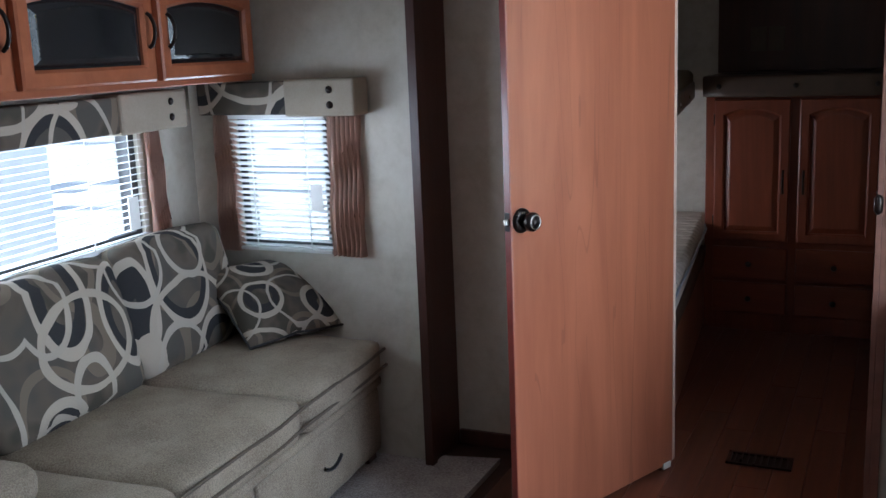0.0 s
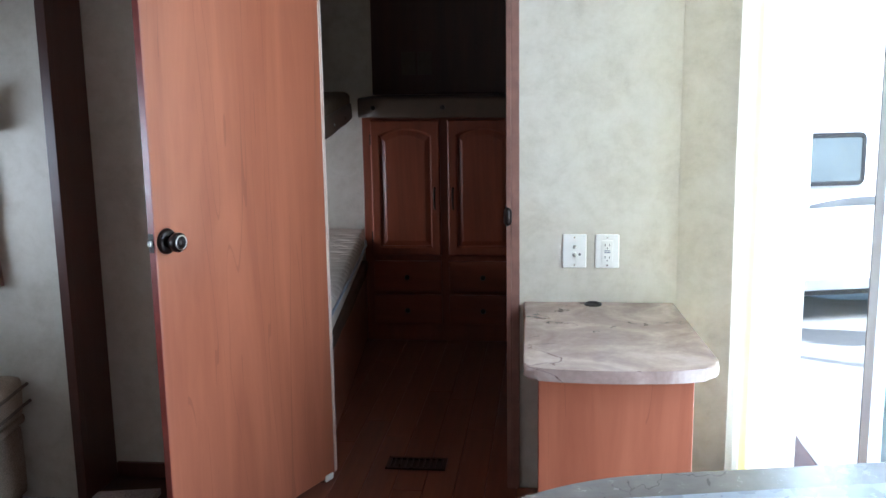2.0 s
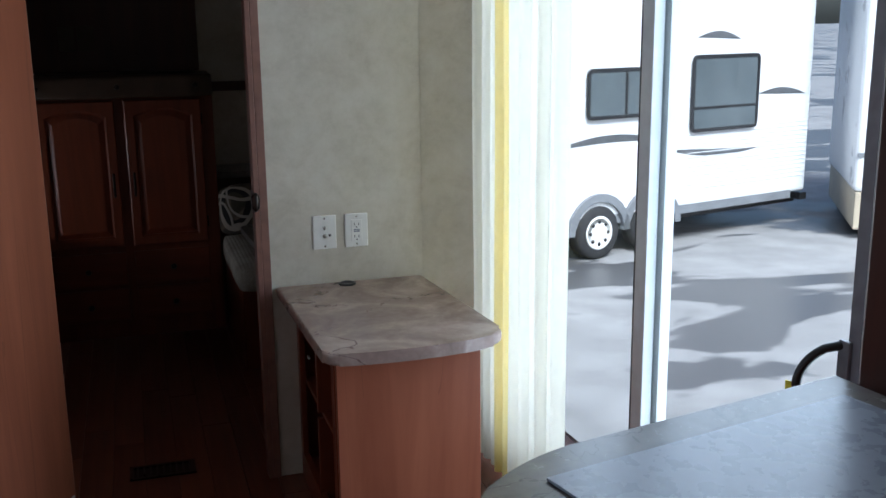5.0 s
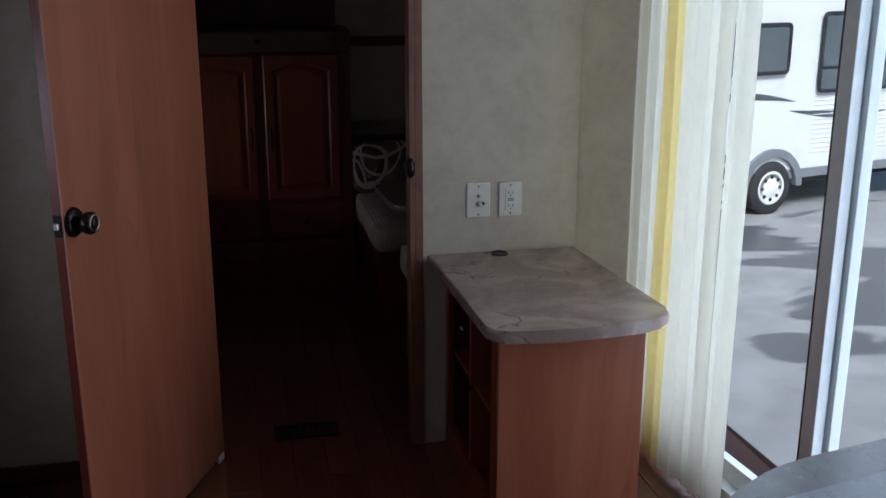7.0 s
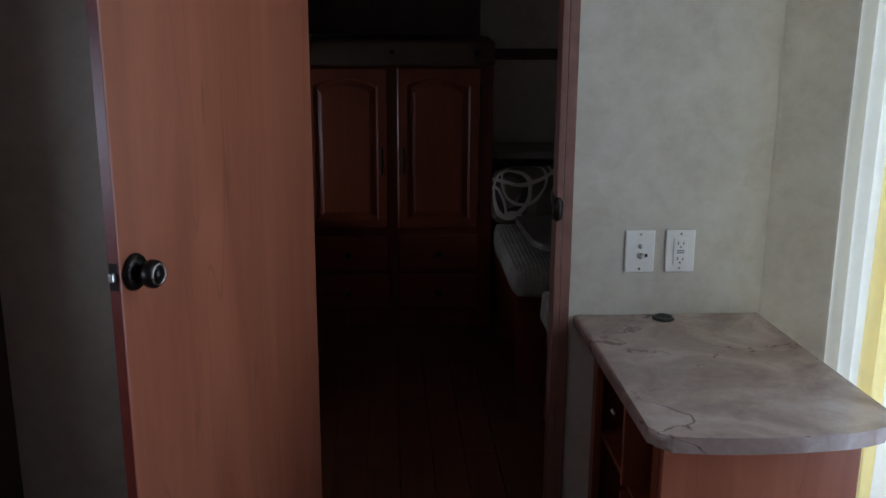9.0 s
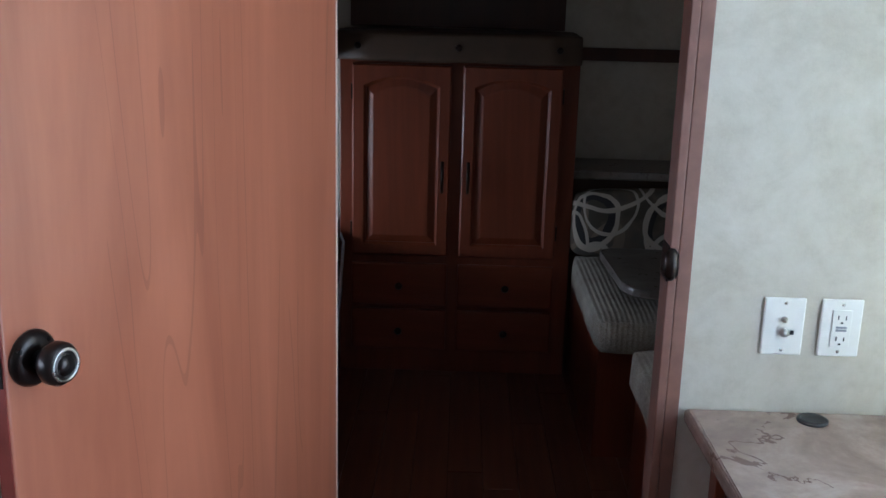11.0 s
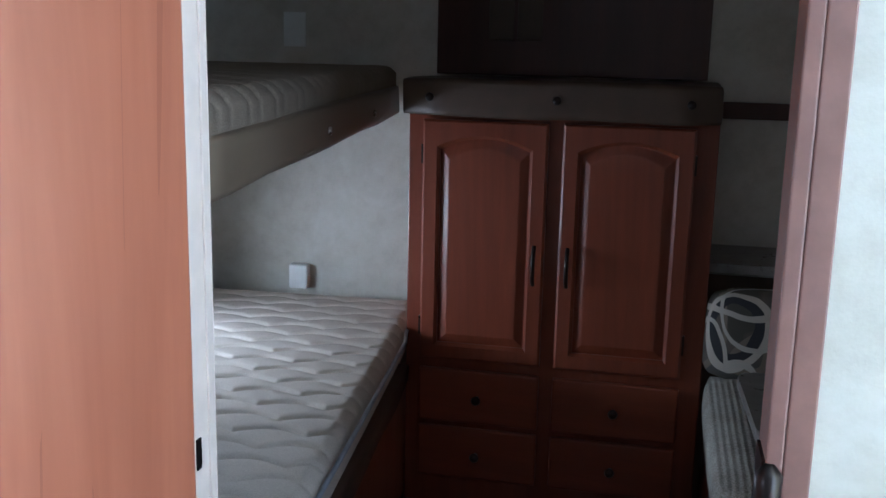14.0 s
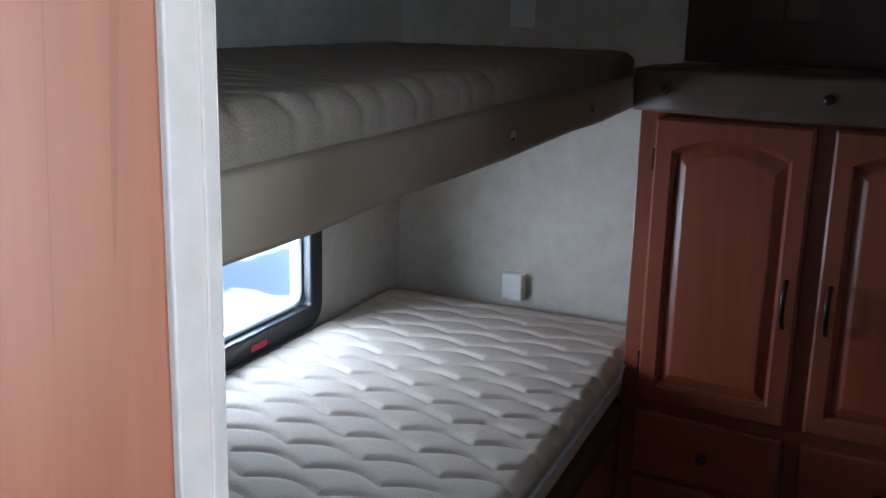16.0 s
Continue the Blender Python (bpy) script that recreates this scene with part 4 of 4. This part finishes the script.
rounded_frame("frame", BWIN[0] - 0.025, BWIN[1] + 0.025, BWIN[2] - 0.03, BWIN[3] + 0.03, 0.07, 0.055, -0.02, 0.03, M_BLACK, wn3)
rounded_frame("inner_frame", BWIN[0] + 0.03, BWIN[1] - 0.03, BWIN[2] + 0.025, BWIN[3] - 0.025, 0.05, 0.012, 0.005, 0.03, M_ALU, wn3)
gp = box("pane", (BWIN[0], 0.035, BWIN[2]), (BWIN[1], 0.039, BWIN[3]), M_GLASS, wn3, 0)
gp.visible_shadow = False
lb = thing("window_label", BD @ pose(-0.785, 0, 0, 0, 0, 90) @ pose(-0.36, -0.0215, 0.525), "small red label on the window frame", "label")
box("sticker", (-0.03, -0.001, -0.007), (0.03, 0.0, 0.007), M_RED, lb, 0)


# ---- dinette in the back room ----
def build_bench():
    b = thing("dinette_bench", pose(0, 0, 0), "dinette bench with corded seat and swirl-patterned backrest", "bench")
    box("base", (0.1, 1.02, 0.0), (0.79, 1.74, 0.33), M_CAB, b, 0.004)
    cushion("seat", (0.085, 0.955, 0.332), (0.79, 1.66, 0.445), M_CORD, b, 0.03, 0.008, 10, 2)
    bk = cushion("backrest", (0.085, -0.05, 0), (0.79, 0.06, 0.225), M_SWIRL2, b, 0.04, 0.012, 12, 3)
    bk.location = (0, 1.66, 0.435)
    return b


build_bench()
nb = thing("dinette_bench", pose(0, 0, 0), "near dinette bench with a corded seat cushion", "bench")
box("base", (0.16, 0.12, 0.0), (0.79, 0.74, 0.33), M_CAB, nb, 0.004)
cushion("seat", (0.14, 0.12, 0.332), (0.79, 0.77, 0.44), M_CORD, nb, 0.03, 0.006, 10, 6)
dt = thing("dinette_table", pose(0, 0, 0), "low grey laminate dinette table lowered over the benches", "table")
prism("table_top", rounded([(0.165, 1.0), (0.79, 1.0), (0.79, 1.46), (0.145, 1.46)], [0.09, 0, 0, 0.04]), 0.49, 0.515, M_TABLE2, dt, 0.008, 3)
box("table_leg", (0.5, 1.18, 0.446), (0.6, 1.28, 0.4895), M_VINYL, dt)
sh = thing("ledge", pose(0, 0, 0), "dark laminate ledge behind the bench", "ledge")
box("board", (0.07, 1.70, 0.69), (0.795, 1.968, 0.72), M_TABLE2, sh, 0.006)
box("support", (0.07, 1.75, 0.0), (0.795, 1.968, 0.689), M_VINYL, sh)
rl = thing("wall_rail", pose(0, 0, 0), "dark cherry rail on the back wall", "rail")
box("rail", (0.068, 1.95, 1.07), (0.795, 1.969, 1.115), M_TRIM, rl)

# ---- outside ----
gr = prism("ground", [(-400, -400), (400, -400), (400, 400), (-400, 400)], -1.3, -1.1, M_ASPH)
piece(gr, "wet grey asphalt with dark puddle stains")


def build_wheel(parent, at, r=0.34):
    w = new("wheel")
    w.parent, w.location = parent, at
    lathe("tyre", [(r * 0.55, -0.02), (r * 0.9, -0.03), (r, 0.01), (r, 0.19), (r * 0.9, 0.22), (r * 0.5, 0.2)], M_TYRE, w, "y", n=32)
    lathe("rim", [(r * 0.64, -0.022), (r * 0.6, -0.034), (r * 0.5, -0.014), (r * 0.3, -0.03), (r * 0.12, -0.05), (0.005, -0.05)], M_WHITE, w, "y", n=32)
    for i in range(8):
        a = math.pi / 4 * i
        lathe("rim_hole", [(0.024, -0.03), (0.024, -0.012)], M_BLACK, w, "y", (r * 0.42 * math.cos(a), 0, r * 0.42 * math.sin(a)), 10)
    return w


def trailer_window(parent, x0, x1, z0, z1, split=None):
    w = new("window")
    w.parent = parent
    rounded_frame("window_frame", x0, x1, z0, z1, 0.09, 0.045, -0.025, 0.0, M_BLACK, w)
    box("window_pane", (x0 + 0.03, -0.012, z0 + 0.03), (x1 - 0.03, -0.006, z1 - 0.03), M_RVWIN, w, 0)
    if split:
        box("window_bar", split[0], split[1], M_BLACK, w, 0)


def build_trailer_a():
    """The white trailer; local x runs along its side, front of the side towards -y."""
    t = thing("travel_trailer", pose(4.36, 6.42, -1.1, 0, 0, 14) @ Matrix.Diagonal((0.84, 0.84, 0.84, 1)), "white travel trailer with dark stripes parked on the lot", "trailer")
    x0, x1 = -6.5, 3.9
    box("body", (x0, 0.03, 0.5), (x1, 2.4, 3.75), M_RV, t, 0.06, 3)
    tagged(box("skirt", (x0 + 0.02, 0.035, 0.42), (x1 - 0.3, 2.38, 0.68), M_RVGREY, t, 0.01), "grey lower siding")
    boxes("chassis", [((x0 + 0.3, 0.3, 0.3), (x1 + 0.1, 0.4, 0.42)), ((x0 + 0.3, 2.0, 0.3), (x1 + 0.1, 2.1, 0.42))], M_BLACK, t)
    boxes("bumper", [((x1 - 0.02, 0.1, 0.36), (x1 + 0.12, 2.3, 0.46))], M_BLACK, t)
    for x in (0.0, 0.887):
        build_wheel(t, (x, 0.02, 0.34))
    bm = bmesh.new()
    for k in range(2):
        for i in range(12):
            a0, a1 = math.pi * i / 12, math.pi * (i + 1) / 12
            pts = [(0.887 * k + r * math.cos(a), 0.34 + r * math.sin(a)) for r, a in ((0.4, a0), (0.4, a1), (0.5, a1), (0.5, a0))]
            vs = [bm.verts.new((x, y, z)) for y in (-0.02, 0.06) for x, z in pts]
            for f in ((0, 1, 2, 3), (7, 6, 5, 4), (0, 4, 5, 1), (1, 5, 6, 2), (2, 6, 7, 3), (3, 7, 4, 0)):
                bm.faces.new([vs[q] for q in f])
    finish("fender", bm, M_RVGREY, t)
    trailer_window(t, -0.245, 1.0, 1.76, 2.38, ((0.36, -0.02, 1.79), (0.40, -0.004, 2.35)))
    trailer_window(t, 1.5, 2.75, 1.5, 2.5, ((1.53, -0.02, 1.80), (2.72, -0.004, 1.83)))
    for x in (-2.2, -3.9):
        trailer_window(t, x - 0.4, x + 0.4, 1.55, 2.1)
    for (xa, xb, z, s) in ((-0.8, 1.2, 1.42, 0.12), (1.1, 2.9, 1.3, -0.07), (2.8, 3.75, 1.95, 0.05), (-2.6, -0.8, 1.3, 0.1), (1.6, 2.4, 2.72, 0.06)):
        bm = bmesh.new()
        n = 14
        top, bot = [], []
        for i in range(n + 1):
            u = i / n
            z0 = z + s * math.sin(math.pi * u * 0.9) - 0.05 * u
            th = 0.045 * math.sin(math.pi * u) + 0.002
            top.append(bm.verts.new((xa + (xb - xa) * u, 0.024, z0 + th)))
            bot.append(bm.verts.new((xa + (xb - xa) * u, 0.024, z0 - th)))
        for i in range(n):
            bm.faces.new((bot[i], bot[i + 1], top[i + 1], top[i]))
        bmesh.ops.solidify(bm, geom=bm.faces[:], thickness=0.004)
        finish("stripe", bm, M_RVGREY, t)
    for i in range(14):
        box("siding_ridge", (1.5, 0.022, 0.74 + i * 0.06), (x1 - 0.08, 0.031, 0.752 + i * 0.06), M_RV, t, 0.003)


def build_trailer_b():
    t = thing("travel_trailer", pose(7.45, 6.3, -1.1, 0, 0, -32), "white travel trailer with a tan lower skirt", "trailer")
    box("body", (0, 0.0, 0.55), (7.5, 2.4, 3.9), M_RV, t, 0.06, 3)
    tagged(box("skirt", (0.03, 0.015, 0.12), (7.4, 2.38, 0.549), M_TAN, t, 0.01), "tan lower skirt")
    box("trim_rail", (0.02, -0.02, 0.95), (7.5, 0.0, 1.0), M_RVGREY, t, 0.005)
    trailer_window(t, 0.7, 1.7, 1.6, 2.3)
    trailer_window(t, 3.2, 4.4, 1.6, 2.3)
    boxes("jack", [((0.3, 0.3, 0.0), (0.38, 0.38, 0.12)), ((6.8, 0.3, 0.0), (6.88, 0.38, 0.12))], M_BLACK, t)
    build_wheel(t, (4.0, -0.02, 0.34))


build_trailer_a()
build_trailer_b()
copy_thing(bpy.data.objects["travel_trailer.001"], pose(-5.6, -5.0, -1.1, 0, 0, 90))

# ---- floor planks ----
random.seed(11)
PW, k = 0.098, 0
plank_meshes = {}
x = -1.0
while x < 0.97:
    y = -4.25 + random.uniform(0, 0.8)
    ends = [-4.28]
    while y < 1.96:
        ends.append(y)
        y += random.choice((0.75, 0.95, 1.2))
    ends.append(1.965)
    for a, b in zip(ends, ends[1:]):
        ln = round(b - a, 2)
        if ln < 0.1:
            continue
        if ln not in plank_meshes:
            bm = bmesh.new()
            add_box(bm, (-PW / 2 + 0.0008, -ln / 2 + 0.0008, -0.011), (PW / 2 - 0.0008, ln / 2 - 0.0008, 0.0), 0.0012, 1)
            me = bpy.data.meshes.new("plank")
            bm.to_mesh(me)
            bm.free()
            me.materials.append(M_FLOOR)
            plank_meshes[ln] = me
        pk = new("plank", plank_meshes[ln])
        pk.parent, pk.location = floor, (x + PW / 2, (a + b) / 2, random.uniform(-0.0006, 0.0))
    x += PW
